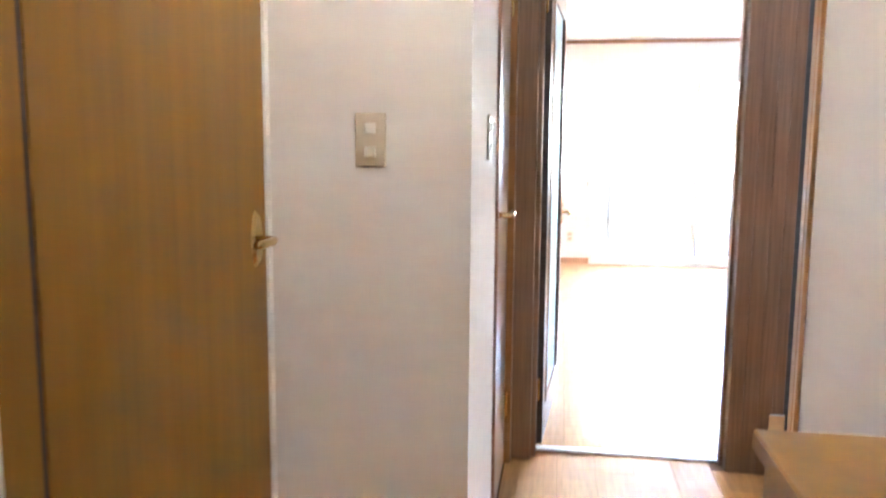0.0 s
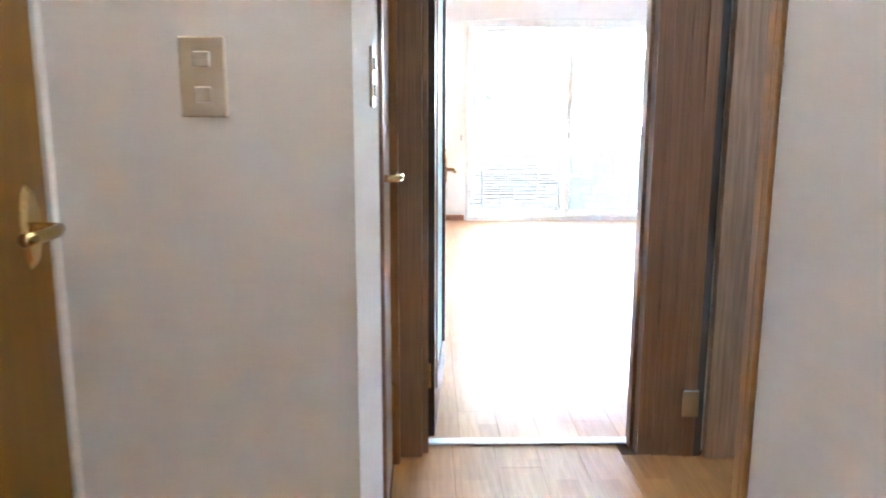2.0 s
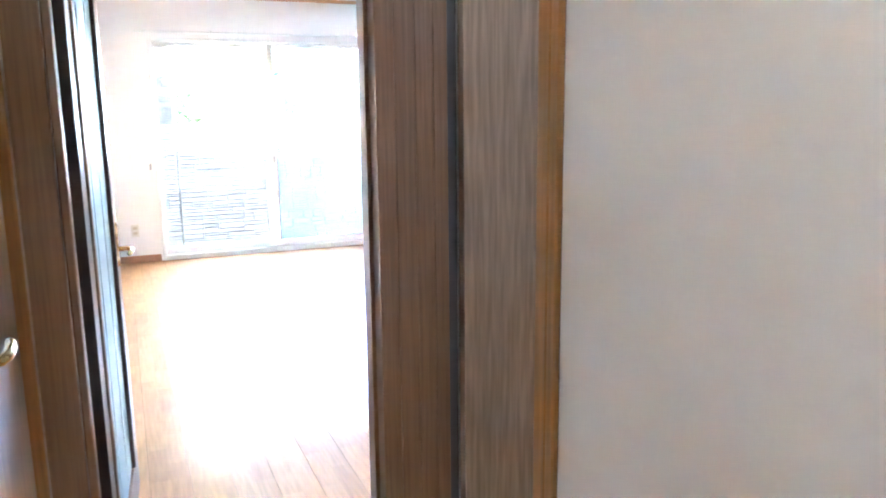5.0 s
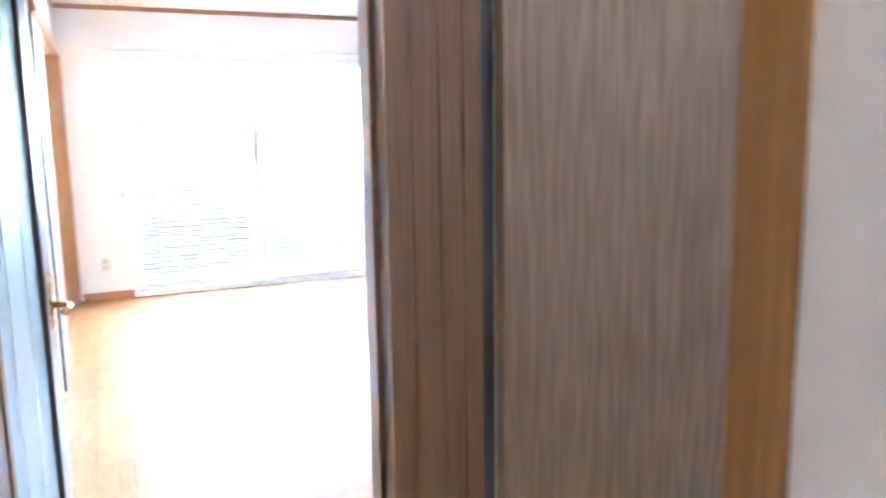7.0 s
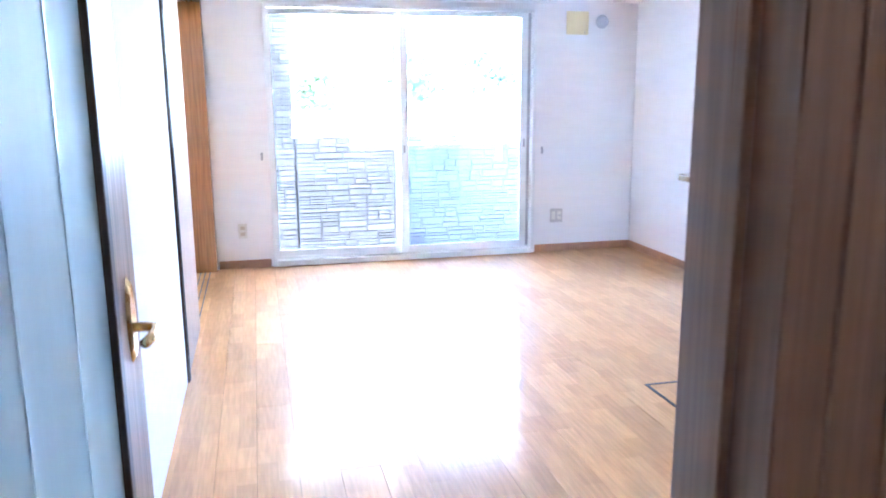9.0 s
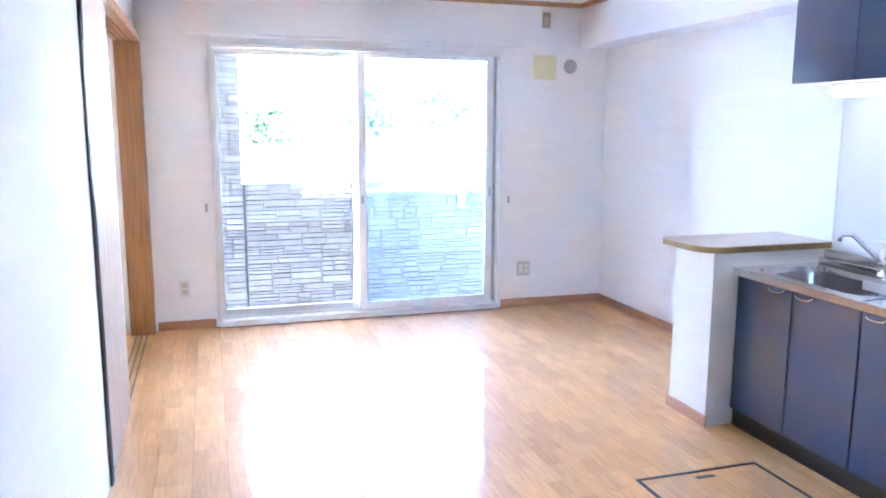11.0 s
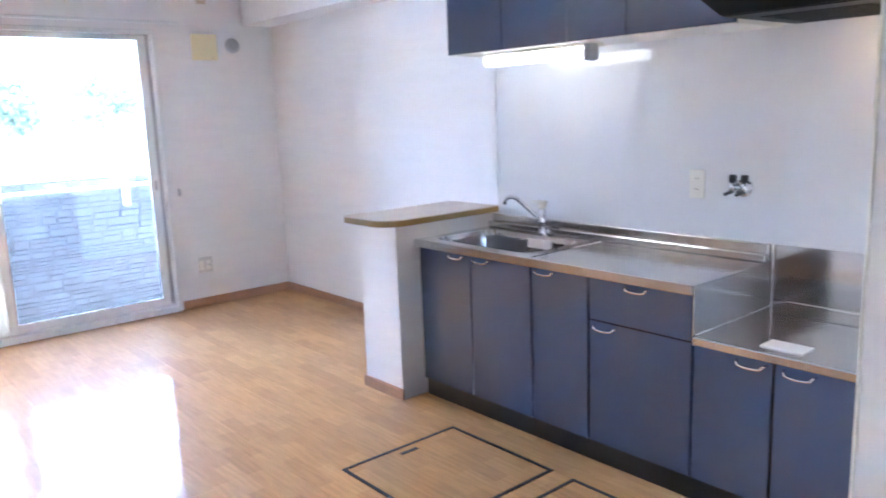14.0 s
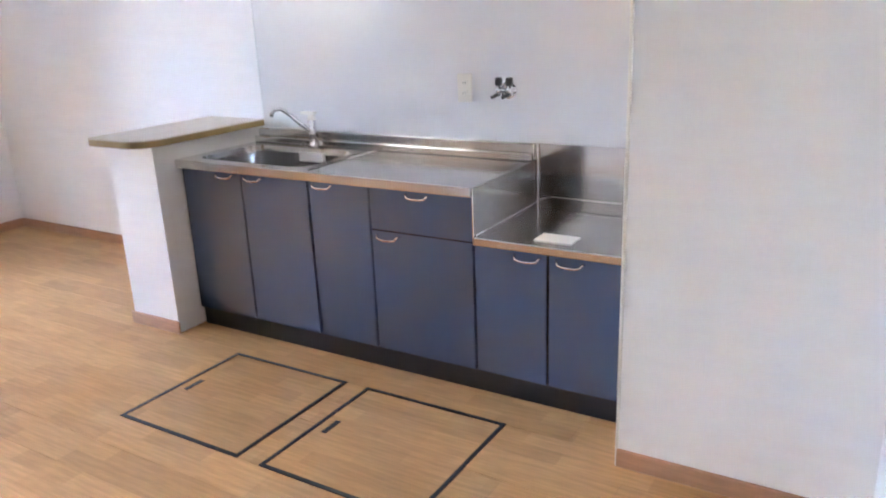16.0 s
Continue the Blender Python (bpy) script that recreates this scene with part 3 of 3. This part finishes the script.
cab = thing("shoe_cabinet", (-3.0, -8.3, 0), "low honey-oak shoe cabinet beside the entrance", "cabinet")
part("top", box(-3.28, HX1 - 0.002, -8.75, -7.76, 0.872, 0.90, bevel=0.003), M_ORANGE, cab)
part("body", box(-3.25, HX1 - 0.002, -8.73, -7.78, 0.0, 0.872, bevel=0.002), M_ORANGE, cab)
for k in range(2):
    part("door", box(-3.27, -3.252, -8.725 + k * 0.475, -8.26 + k * 0.475, 0.06, 0.862, bevel=0.002), M_ORANGE, cab)
strip("hall_baseboard", [(HX1 - 0.012, HX1, -7.76, -6.745, 0, 0.06), (HX0, HX0 + 0.012, -7.07, -6.436, 0, 0.06), (-4.187, HX0 + 0.012, -7.082, -7.07, 0, 0.06)], M_BASE, "brown wooden baseboard in the hall")
# added out of view as warm fill; placed to balance the hall walls
cl = thing("entrance_fill_light", (-3.74, -7.5, CEIL), "unseen round ceiling light added to light the entrance hall", "ceiling light")
part("base", rod((-3.74, -7.5, CEIL), (-3.74, -7.5, CEIL - 0.03), 0.13, seg=28), M_WPLATE, cl)
part("diffuser", rod((-3.74, -7.5, CEIL - 0.03), (-3.74, -7.5, CEIL - 0.09), 0.12, 0.09, seg=28), glow("entrance_fill_glow", (1.0, 0.91, 0.77), 0.28), cl)

# ---- kitchen ----
KX = -0.738                      # front face of the doors
YB = [-2.715, -3.087, -3.467, -3.775, -4.237, -4.53, -4.855]


def handle(parent, yc, z):
    """A thin bowed chrome pull, 11 cm long."""
    z += 0.014
    pts = [(KX + 0.002, yc - 0.052, z + 0.010), (KX - 0.016, yc - 0.046, z + 0.008)]
    pts += [(KX - 0.022 - 0.004 * math.cos(t), yc + 0.042 * math.sin(t), z - 0.006 * math.cos(t)) for t in (-1.2, -0.6, 0, 0.6, 1.2)]
    pts += [(KX - 0.016, yc + 0.046, z + 0.008), (KX + 0.002, yc + 0.052, z + 0.010)]
    part("handle", tube(pts, 0.0036, 8), M_CHROME, parent, "bowed chrome handle", smooth=True)


def front(name, cabinet, y0, y1, z0, z1, hy, hz):
    f = part(name, box(KX, KX + 0.018, min(y0, y1) + 0.0045, max(y0, y1) - 0.0045, z0, z1, bevel=0.0015), M_BLUE, cabinet)
    handle(f, hy, hz)


def base_unit(y0, y1, ztop, label, btop=None):
    c = thing("base_cabinet", (-0.46, (y0 + y1) / 2, 0), label, "kitchen cabinet", "kitchen base cabinets")
    part("body", boxes((KX + 0.02, -0.195, y1 + 0.001, y0 - 0.001, 0.095, (btop or ztop) - 0.002), *([(KX + 0.02, KX + 0.035, y1 + 0.001, y0 - 0.001, btop, ztop - 0.002), (KX + 0.035, -0.195, y0 - 0.016, y0 - 0.001, btop, ztop - 0.002)] if btop else [])), M_DOOR_GAP, c)
    part("kickboard", box(KX + 0.022, KX + 0.037, y1, y0, 0, 0.093), M_BLACK, c, "black recessed kickboard")
    return c


ZT = 0.785
c = base_unit(YB[0], YB[2], ZT, "glossy slate-blue base cabinet with two doors under the sink", 0.62)
front("door", c, YB[0], YB[1], 0.095, ZT - 0.004, YB[1] + 0.085, ZT - 0.04)
front("door", c, YB[1], YB[2], 0.095, ZT - 0.004, YB[1] - 0.085, ZT - 0.04)
c = base_unit(YB[2], YB[3], ZT, "narrow glossy slate-blue base cabinet with one door")
front("door", c, YB[2], YB[3], 0.095, ZT - 0.004, YB[2] - 0.085, ZT - 0.04)
c = base_unit(YB[3], YB[4], ZT, "glossy slate-blue base cabinet with a drawer over a door")
front("drawer", c, YB[3], YB[4], 0.607, ZT - 0.004, (YB[3] + YB[4]) / 2, 0.742)
front("door", c, YB[3], YB[4], 0.095, 0.602, YB[3] - 0.085, 0.565)
c = base_unit(YB[4], YB[6], 0.60, "low glossy slate-blue cabinet with two doors under the cooker top")
front("door", c, YB[4], YB[5], 0.095, 0.596, YB[5] + 0.075, 0.56)
front("door", c, YB[5], YB[6], 0.095, 0.596, YB[5] - 0.085, 0.56)


def rounded_rect(x0, x1, y0, y1, r, n=6):
    out = []
    for cx, cy, a0 in ((x1 - r, y1 - r, 0), (x0 + r, y1 - r, 90), (x0 + r, y0 + r, 180), (x1 - r, y0 + r, 270)):
        for k in range(n + 1):
            a = radians(a0 + 90 * k / n)
            out.append((cx + r * math.cos(a), cy + r * math.sin(a)))
    return out


def sink_top():
    s = thing("sink_worktop", (-0.47, -3.4, 0.79), "brushed stainless steel worktop with an inset sink", "worktop")
    zt = 0.815
    x0, x1, y0, y1 = KX - 0.018, -0.192, YB[4] - 0.004, YB[0] + 0.012
    sx0, sx1, sy0, sy1 = -0.675, -0.290, -3.39, -2.745
    # top sheet with a rounded hole, in rings from hole to sheet edge
    bm = bmesh.new()
    hole = rounded_rect(sx0, sx1, sy0, sy1, 0.075, 8)
    cx, cy = (sx0 + sx1) / 2, (sy0 + sy1) / 2
    ring = [bm.verts.new((x, y, zt - 0.004)) for x, y in hole]
    ring_o = []
    for x, y in hole:
        ux, uy = (x - cx), (y - cy)
        k = min((x1 - cx if ux > 0 else x0 - cx) / ux if abs(ux) > 1e-6 else 9e9, (y1 - cy if uy > 0 else -3.46 - cy) / uy if abs(uy) > 1e-6 else 9e9)
        ring_o.append(bm.verts.new((cx + ux * k, cy + uy * k, zt)))
    n = len(ring)
    for i in range(n):
        bm.faces.new((ring[i], ring[(i + 1) % n], ring_o[(i + 1) % n], ring_o[i]))
    depth = [(0.0, zt - 0.004), (0.008, zt - 0.03), (0.02, 0.67), (0.05, 0.645)]
    prev = ring
    for ins, z in depth[1:]:
        cur = []
        for x, y in hole:
            v = Vector((cx - x, cy - y, 0)).normalized() * ins
            cur.append(bm.verts.new((x + v.x, y + v.y, z)))
        for i in range(n):
            bm.faces.new((prev[i], prev[(i + 1) % n], cur[(i + 1) % n], cur[i]))
        prev = cur
    bm.faces.new(prev)
    part("sink_bowl", bm, M_STEEL, s, smooth=False)
    part("drainboard", boxes((x0 + 0.03, x1, y0, -3.459, zt - 0.012, zt - 0.002), (x0, x0 + 0.03, y0, -3.459, zt - 0.012, zt), bevel=0.001), M_STEEL, s)
    part("front_lip", box(x0 - 0.004, x0 + 0.006, y0, y1, zt - 0.036, zt + 0.002, bevel=0.003, seg=2), M_STEEL, s, "satin steel front lip")
    part("upstand", boxes((-0.215, -0.1925, y0, y1, zt - 0.002, 0.882), (-0.245, -0.2151, y0, y1, zt - 0.002, zt + 0.03), bevel=0.004), M_STEEL, s)
    part("end_sheet", box(x0 + 0.004, -0.193, y0 - 0.006, y0 - 0.001, 0.60, zt, bevel=0.001), M_STEEL, s, "steel side sheet above the cooker top")
    part("drain", rod((-0.42, -3.02, 0.646), (-0.42, -3.02, 0.652), 0.055, seg=24), M_BLACK, s, "black rubber drain cover")
    part("sticker", box(-0.308, -0.304, -3.19, -3.05, 0.75, 0.795), M_PAPER, s, "white paper sticker")
    return s


sink_top()

ct = thing("cooker_worktop", (-0.47, -4.55, 0.6), "stainless steel low worktop for a cooker", "worktop")
part("top", box(KX - 0.02, -0.193, YB[6], YB[4] - 0.011, 0.602, 0.632, bevel=0.003), M_STEEL, ct)
part("back_sheet", boxes((-0.2, -0.193, YB[6], YB[4] - 0.011, 0.632, 0.882), (-0.205, -0.1995, YB[6], YB[4] - 0.011, 0.872, 0.884)), M_STEEL, ct)
part("joint_bead", box(-0.207, -0.1995, YB[6], YB[4] - 0.022, 0.655, 0.665, bevel=0.002), M_CHROME, ct, "bright joint bead")
part("corner_seam", boxes((-0.212, -0.1995, YB[4] - 0.022, YB[4] - 0.0105, 0.632, 0.886), (KX + 0.0, -0.2, YB[4] - 0.0165, YB[4] - 0.0105, 0.632, 0.638), bevel=0.002), M_CHROME, ct, "bright seam bead")
sh = solo("paper_sheet", box(-0.70, -0.61, -4.60, -4.46, 0.6325, 0.636, bevel=0.001), M_PAPER, "small white paper sheet lying on the cooker worktop", "paper")

fc = thing("faucet", (-0.25, -3.095, 0.82), "chrome single-lever kitchen faucet with a slanted spout", "faucet")
FX, FY = -0.262, -3.108
part("body", rod((FX, FY, 0.812), (FX, FY, 0.945), 0.021, 0.019, 20), M_CHROME, fc, smooth=True)
part("spout", tube([(FX, FY + 0.004, 0.882), (FX - 0.03, FY + 0.02, 0.912), (FX - 0.08, FY + 0.062, 0.975), (FX - 0.10, FY + 0.078, 0.998), (FX - 0.115, FY + 0.090, 1.006), (FX - 0.135, FY + 0.106, 1.004), (FX - 0.145, FY + 0.114, 0.992), (FX - 0.146, FY + 0.115, 0.972)], 0.0105, 12), M_CHROME, fc, smooth=True)
part("lever", box(FX - 0.018, FX + 0.018, FY - 0.024, FY + 0.058, 0.968, 0.982, bevel=0.006, seg=2), M_WPLATE, fc, "white lever on top")
part("cap", rod((FX, FY, 0.945), (FX, FY, 0.97), 0.020, 0.016, 20), M_WPLATE, fc, smooth=True)
part("base_ring", rod((FX, FY, 0.812), (FX, FY, 0.822), 0.029, seg=24), M_CHROME, fc)

# half wall and counter shelf
hw = thing("half_wall", (-0.45, -2.54, 0), "white papered half wall beside the kitchen", "half wall", kind="structure")
part("body", box(-0.868, -0.001, -2.70, -2.385, 0, 0.892, bevel=0.002), M_WALL, hw)
part("baseboard", boxes((-0.88, -0.868, -2.712, -2.373, 0, 0.062), (-0.868, -0.012, -2.385, -2.373, 0, 0.062), bevel=0.003), M_BASE, hw)
shelf = thing("counter_shelf", (-0.5, -2.54, 0.892), "rounded wooden laminate counter shelf on a half wall", "counter")
XS = -0.95
def shelf_outline(x0, y0, y1, r, xe):
    o = [(xe, y1)]
    for k in range(9):
        a = radians(90 + 90 * k / 8)
        o.append((x0 + r * 0.35 + r * 0.35 * math.cos(a), y1 - r * 0.35 + r * 0.35 * math.sin(a)))
    for k in range(9):
        a = radians(180 + 90 * k / 8)
        o.append((x0 + r + r * math.cos(a), y0 + r + r * math.sin(a)))
    o.append((xe, y0))
    return o
part("top", prism(shelf_outline(XS, -2.735, -2.345, 0.13, -0.195), 0.9205, 0.925), M_SHELF, shelf)
part("edge_band", prism(shelf_outline(XS, -2.735, -2.345, 0.13, -0.195), 0.892, 0.920), M_SHELFEDGE, shelf, "olive-brown edge band")

# splash panel, outlet, taps
sp = solo("splash_panel", box(-0.1945, -0.19, -4.868, -2.735, 0.884, 1.705), M_PANEL, "glossy white kitchen wall panel", "wall panel", kind="structure")
strip("panel_trim", [(-0.198, -0.19, -2.735, -2.728, 0.884, 1.705)], M_ALU, "thin white trim at the panel edge", 0.001)
o, fb = outlet("kitchen_outlet", (-0.195, -3.915, 1.10), 0.07, 0.12, '-x', "white double outlet on the kitchen panel", "outlet", material=M_WPLATE)
for v in (-0.022, 0.022):
    part("socket", fb(-0.016, 0.016, v - 0.012, v + 0.012, 0.006, 0.009, 0.001), M_WPLATE, o)
    for u in (-0.006, 0.006):
        part("slot", fb(u - 0.001, u + 0.001, v - 0.004, v + 0.004, 0.009, 0.0095, 0), M_BLACK, o)
gv = thing("gas_valve", (-0.2, -4.12, 1.10), "chrome twin gas tap with black knobs on the wall", "gas valve")
part("flange", rod((-0.195, -4.124, 1.095), (-0.207, -4.124, 1.095), 0.036, seg=24), M_CHROME, gv)
part("manifold", rod((-0.207, -4.124, 1.095), (-0.232, -4.124, 1.095), 0.02, 0.026, seg=20), M_CHROME, gv)
for ty in (-4.099, -4.147):
    t = part("tap", rod((-0.245, ty, 1.078), (-0.245, ty, 1.118), 0.015, 0.012, seg=16), M_CHROME, gv, smooth=True)
    part("stub", rod((-0.225, -4.124, 1.095), (-0.245, ty, 1.098), 0.011, seg=12), M_CHROME, t)
    part("knob", box(-0.258, -0.232, ty - 0.013, ty + 0.013, 1.117, 1.15, bevel=0.005), M_BLACK, t, "black knob")
    part("nozzle", rod((-0.245, ty, 1.084), (-0.285, ty + 0.012, 1.074), 0.009, 0.007), M_BLACK, t, "black nozzle cap")

# upper cabinets
UX, UZ = -0.54, 1.70
UB = [-2.755, -3.125, -3.505, -3.80, -4.25]
for y0, y1 in zip(UB, UB[1:]):
    u = thing("wall_cabinet", (-0.36, (y0 + y1) / 2, UZ), "glossy slate-blue wall cabinet above the sink", "kitchen cabinet", "kitchen wall cabinets")
    part("body", box(UX + 0.02, -0.19, y1 + 0.001, y0 - 0.001, UZ + 0.004, 2.4), M_WPLATE, u)
    part("door", box(UX, UX + 0.018, y1 + 0.002, y0 - 0.002, UZ, 2.4, bevel=0.0015), M_BLUE, u)
    part("bottom_edge", box(UX + 0.02, -0.2, y1 + 0.002, y0 - 0.002, UZ - 0.002, UZ + 0.004), M_WPLATE, u, "white underside")
sl = thing("under_cabinet_lamp", (-0.42, -3.2, UZ), "white fluorescent strip lamp glowing under the cabinet", "lamp")
part("tube", box(-0.475, -0.405, -3.53, -2.93, UZ - 0.066, UZ - 0.018, bevel=0.018, seg=3), M_TUBE, sl, "glowing white tube cover")
part("housing", box(-0.47, -0.36, -3.56, -2.93, UZ - 0.018, UZ - 0.003, bevel=0.003), M_WPLATE, sl)
part("end_cap", box(-0.478, -0.402, -3.572, -3.532, UZ - 0.078, UZ - 0.004, bevel=0.018, seg=3), M_GREY, sl)

hood = thing("range_hood", (-0.5, -4.56, 1.72), "black enamelled range hood over the cooker place", "range hood")
hb = bmesh.new()
lo = [hb.verts.new(p) for p in ((-0.74, -4.85, 1.70), (-0.23, -4.85, 1.70), (-0.23, -4.31, 1.70), (-0.74, -4.31, 1.70))]
mi = [hb.verts.new(p) for p in ((-0.88, -4.866, 1.79), (-0.192, -4.866, 1.79), (-0.192, -4.256, 1.79), (-0.88, -4.256, 1.79))]
m2 = [hb.verts.new((v.co.x, v.co.y, 1.86)) for v in mi]
hi = [hb.verts.new(p) for p in ((-0.55, -4.866, 2.2), (-0.192, -4.866, 2.2), (-0.192, -4.256, 2.2), (-0.55, -4.256, 2.2))]
for a, b in ((lo, mi), (mi, m2), (m2, hi)):
    for i in range(4):
        hb.faces.new((a[i], a[(i + 1) % 4], b[(i + 1) % 4], b[i]))
hb.faces.new(lo[::-1])
hb.faces.new(hi)
bmesh.ops.bevel(hb, geom=hb.edges[:], offset=0.006, segments=2, affect='EDGES')
part("canopy", hb, M_HOOD, hood)
part("filter", boxes(*[(-0.62 + k * 0.045, -0.60 + k * 0.045, -4.72, -4.38, 1.697, 1.701) for k in range(8)]), M_HOOD, hood)
part("screw", rod((-0.50, -4.345, 1.694), (-0.50, -4.345, 1.702), 0.006), M_CHROME, hood)
part("bulb", rod((-0.30, -4.80, 1.672), (-0.30, -4.80, 1.70), 0.012, 0.018), M_BULB, hood, "small warm bulb")


# floor hatches
def hatch(y0):
    h = thing("floor_hatch", (-1.21, y0 - 0.31, 0), "square wooden underfloor storage hatch with a black frame", "floor hatch", "underfloor hatches")
    x0, x1, y1 = -1.515, -0.905, y0 - 0.612
    part("lid", box(x0 + 0.016, x1 - 0.016, y1 + 0.016, y0 - 0.016, -0.003, 0.0016), M_FLOOR, h)
    for r in ((x0, x1, y1, y1 + 0.015), (x0, x1, y0 - 0.015, y0), (x0, x0 + 0.015, y1 + 0.015, y0 - 0.015), (x1 - 0.015, x1, y1 + 0.015, y0 - 0.015)):
        part("frame_bar", box(*r, -0.003, 0.0032), M_BLACK, h)
    part("finger_slot", box(-1.255, -1.165, y0 - 0.072, y0 - 0.05, 0.0, 0.0032, bevel=0.001), M_BLACK, h, "dark finger slot")


hatch(-3.12)
hatch(-3.832)

# ---- balcony and outdoors ----
solo("balcony_floor", box(-10, 0.6, 0.16, 1.5, -0.35, -0.22), M_CONC, "grey concrete balcony floor", "floor", kind="structure")
par = thing("balcony_wall", (-2.0, 1.3, -0.22), "balcony parapet clad in grey stacked ledge stone", "parapet", kind="structure")
PX, PZ, PY = -2.90, 0.985, 1.25
part("core", boxes((-10, 0.6, PY + 0.012, PY + 0.15, -0.22, PZ - 0.012), (-4.2, PX - 0.03, PY + 0.012, PY + 0.15, PZ - 0.02, 2.25), (-4.2, PX - 0.35, PY, PY + 0.012, -0.22, 2.2)), M_MORTAR, par)
part("coping", box(PX, 0.6, PY - 0.01, PY + 0.17, PZ - 0.011, PZ + 0.004, bevel=0.003), M_ALU, par, "pale metal coping")
part("corner_trim", box(PX - 0.008, PX, PY - 0.004, PY + 0.155, PZ + 0.006, 2.2, bevel=0.002), M_ALU, par)
# the stretch west of window_1 is unseen, added to keep sun out of window_2
solo("balcony_soffit", box(-10, 0.6, 0.16, 1.5, 2.2, 2.4), M_CONC, "pale soffit above the balcony", "soffit", kind="structure")
# unseen; the near partition is added to cut sky light on wall_west
solo("unseen_balcony_walls", boxes((-10.1, -10, 0.16, 1.5, -0.25, 2.4), (-0.36, -0.32, 0.17, 1.24, -0.22, 2.2)), M_CONC, "plain unseen balcony end wall and a partition added to block sky light", "wall", kind="structure")
pole = thing("laundry_pole_holder", (-0.95, 1.15, 0.85), "white laundry pole and bracket on the balcony wall", "laundry pole")
part("pole", rod((-2.4, 1.14, 0.90), (-0.2, 1.14, 0.90), 0.014), M_ALU, pole)
part("bracket", boxes((-0.89, -0.86, 1.12, 1.25, 0.72, 1.0), (-0.90, -0.85, 1.10, 1.2, 0.88, 0.925), bevel=0.004), M_ALU, pole)
solo("ground", box(-600, 600, 1.5, 900, -0.9, -0.6), M_GRASS, "sunlit open ground beyond the balcony", "ground", kind="structure")


def tree(x, y, h, seed):
    rnd = random.Random(seed)
    t = thing("tree", (x, y, -0.6), "leafy green tree beyond the balcony", "tree", "trees outside")
    bm = rod((x, y, -0.6), (x, y, h * 0.45), 0.16, 0.08, 9)
    tips = []
    for k in range(7):
        a = k * 0.9 + rnd.random()
        p = (x + math.cos(a) * h * 0.22, y + math.sin(a) * h * 0.22, h * (0.5 + 0.35 * rnd.random()))
        rod((x, y, h * (0.25 + 0.03 * k)), p, 0.05, 0.015, 6, bm)
        tips.append(p)
    part("trunk", bm, M_BARK, t)
    verts, faces = [], []
    for p in tips + [(x, y, h * 0.9)]:
        for _ in range(170):
            c = Vector(p) + Vector((rnd.gauss(0, 1), rnd.gauss(0, 1), rnd.gauss(0, 0.8))) * h * 0.085
            u = Vector((rnd.gauss(0, 1), rnd.gauss(0, 1), rnd.gauss(0, 1))).normalized() * 0.11
            v = u.orthogonal().normalized() * 0.07
            i = len(verts)
            verts += [c - u, c + v, c + u, c - v]
            faces.append((i, i + 1, i + 2, i + 3))
    me = bpy.data.meshes.new("crown")
    me.from_pydata([tuple(Vector(q) - ORIGIN[t]) for q in verts], [], faces)
    me.materials.append(M_LEAF)
    ob = new("crown", me)
    ob.parent = t


for i, (x, y, h) in enumerate(((-4.5, 15, 2.6), (-1.5, 17, 2.2), (1.2, 16, 2.8), (4.5, 19, 3.0), (-8, 21, 3.2))):
    tree(x, y, h, i)

# stones of the parapet, row by row
stone_meshes = {}
rs = random.Random(4)


def stone(x0, x1, z0, z1):
    w, h, dep = round(x1 - x0, 2), round(z1 - z0, 3), rs.choice((0.008, 0.014, 0.020, 0.026))
    key = (w, h, dep)
    if key not in stone_meshes:
        bm = box(0, w - 0.010, -dep, 0.012, 0, h - 0.007, bevel=0.004)
        stone_meshes[key] = mesh("stone", bm, M_STONE)
    ob = new("stone", stone_meshes[key])
    ob.parent = par
    ob.location = Vector((x0, PY, z0)) - ORIGIN[par]


def stone_rows(x0, x1, z0, z1):
    """Courses of blocks, each block split into one to three thin stones of uneven height."""
    z = z0
    while z < z1 - 0.02:
        course = rs.choice((0.08, 0.095, 0.11))
        if z1 - z - course < 0.06:
            course = z1 - z
        x = x0
        while x < x1 - 0.01:
            w = rs.choice((0.12, 0.17, 0.22, 0.28))
            if x1 - x - w < 0.10:
                w = x1 - x
            cuts = rs.choice(((0.42, 1), (0.6, 1), (0.34, 1), (0.5, 1), (0.3, 0.66, 1), (0.36, 0.62, 1)))
            lo = 0.0
            for c in cuts:
                stone(x, x + w, z + course * lo, z + course * c)
                lo = c
            x += w
        z += course


stone_rows(PX, -0.58, -0.21, PZ - 0.012)
stone_rows(PX - 0.34, PX - 0.008, -0.21, 2.2)

# floor boards
board_meshes = {}
lean_rng = random.Random(11)


def planks(x0, x1, y0, y1, w=0.1515, ln=0.909):
    k = 0
    x = x1
    while x > x0 + 0.005:
        a = max(x0, x - w)
        y = y1 + (ln * ((k * 0.37) % 1))
        while y > y0 + 0.005:
            b, t = max(y0, y - ln), min(y1, y)
            if t - b > 0.02:
                key = (round(x - a, 3), round(t - b, 3))
                if key not in board_meshes:
                    board_meshes[key] = mesh("plank", box(0, key[0] - 0.0008, 0, key[1] - 0.0008, -0.006, 0.0), M_FLOOR)
                ob = new("plank", board_meshes[key])
                ob.parent = floor_slab
                ob.location = (a, b, 0)
                ob.rotation_euler = (lean_rng.gauss(0, 0.0005), lean_rng.gauss(0, 0.003), 0)
            y -= ln
        x -= w
        k += 1


planks(XL - 0.02, 0.0, YS, 0.0)
planks(HX0, HX1, -8.2, YS)
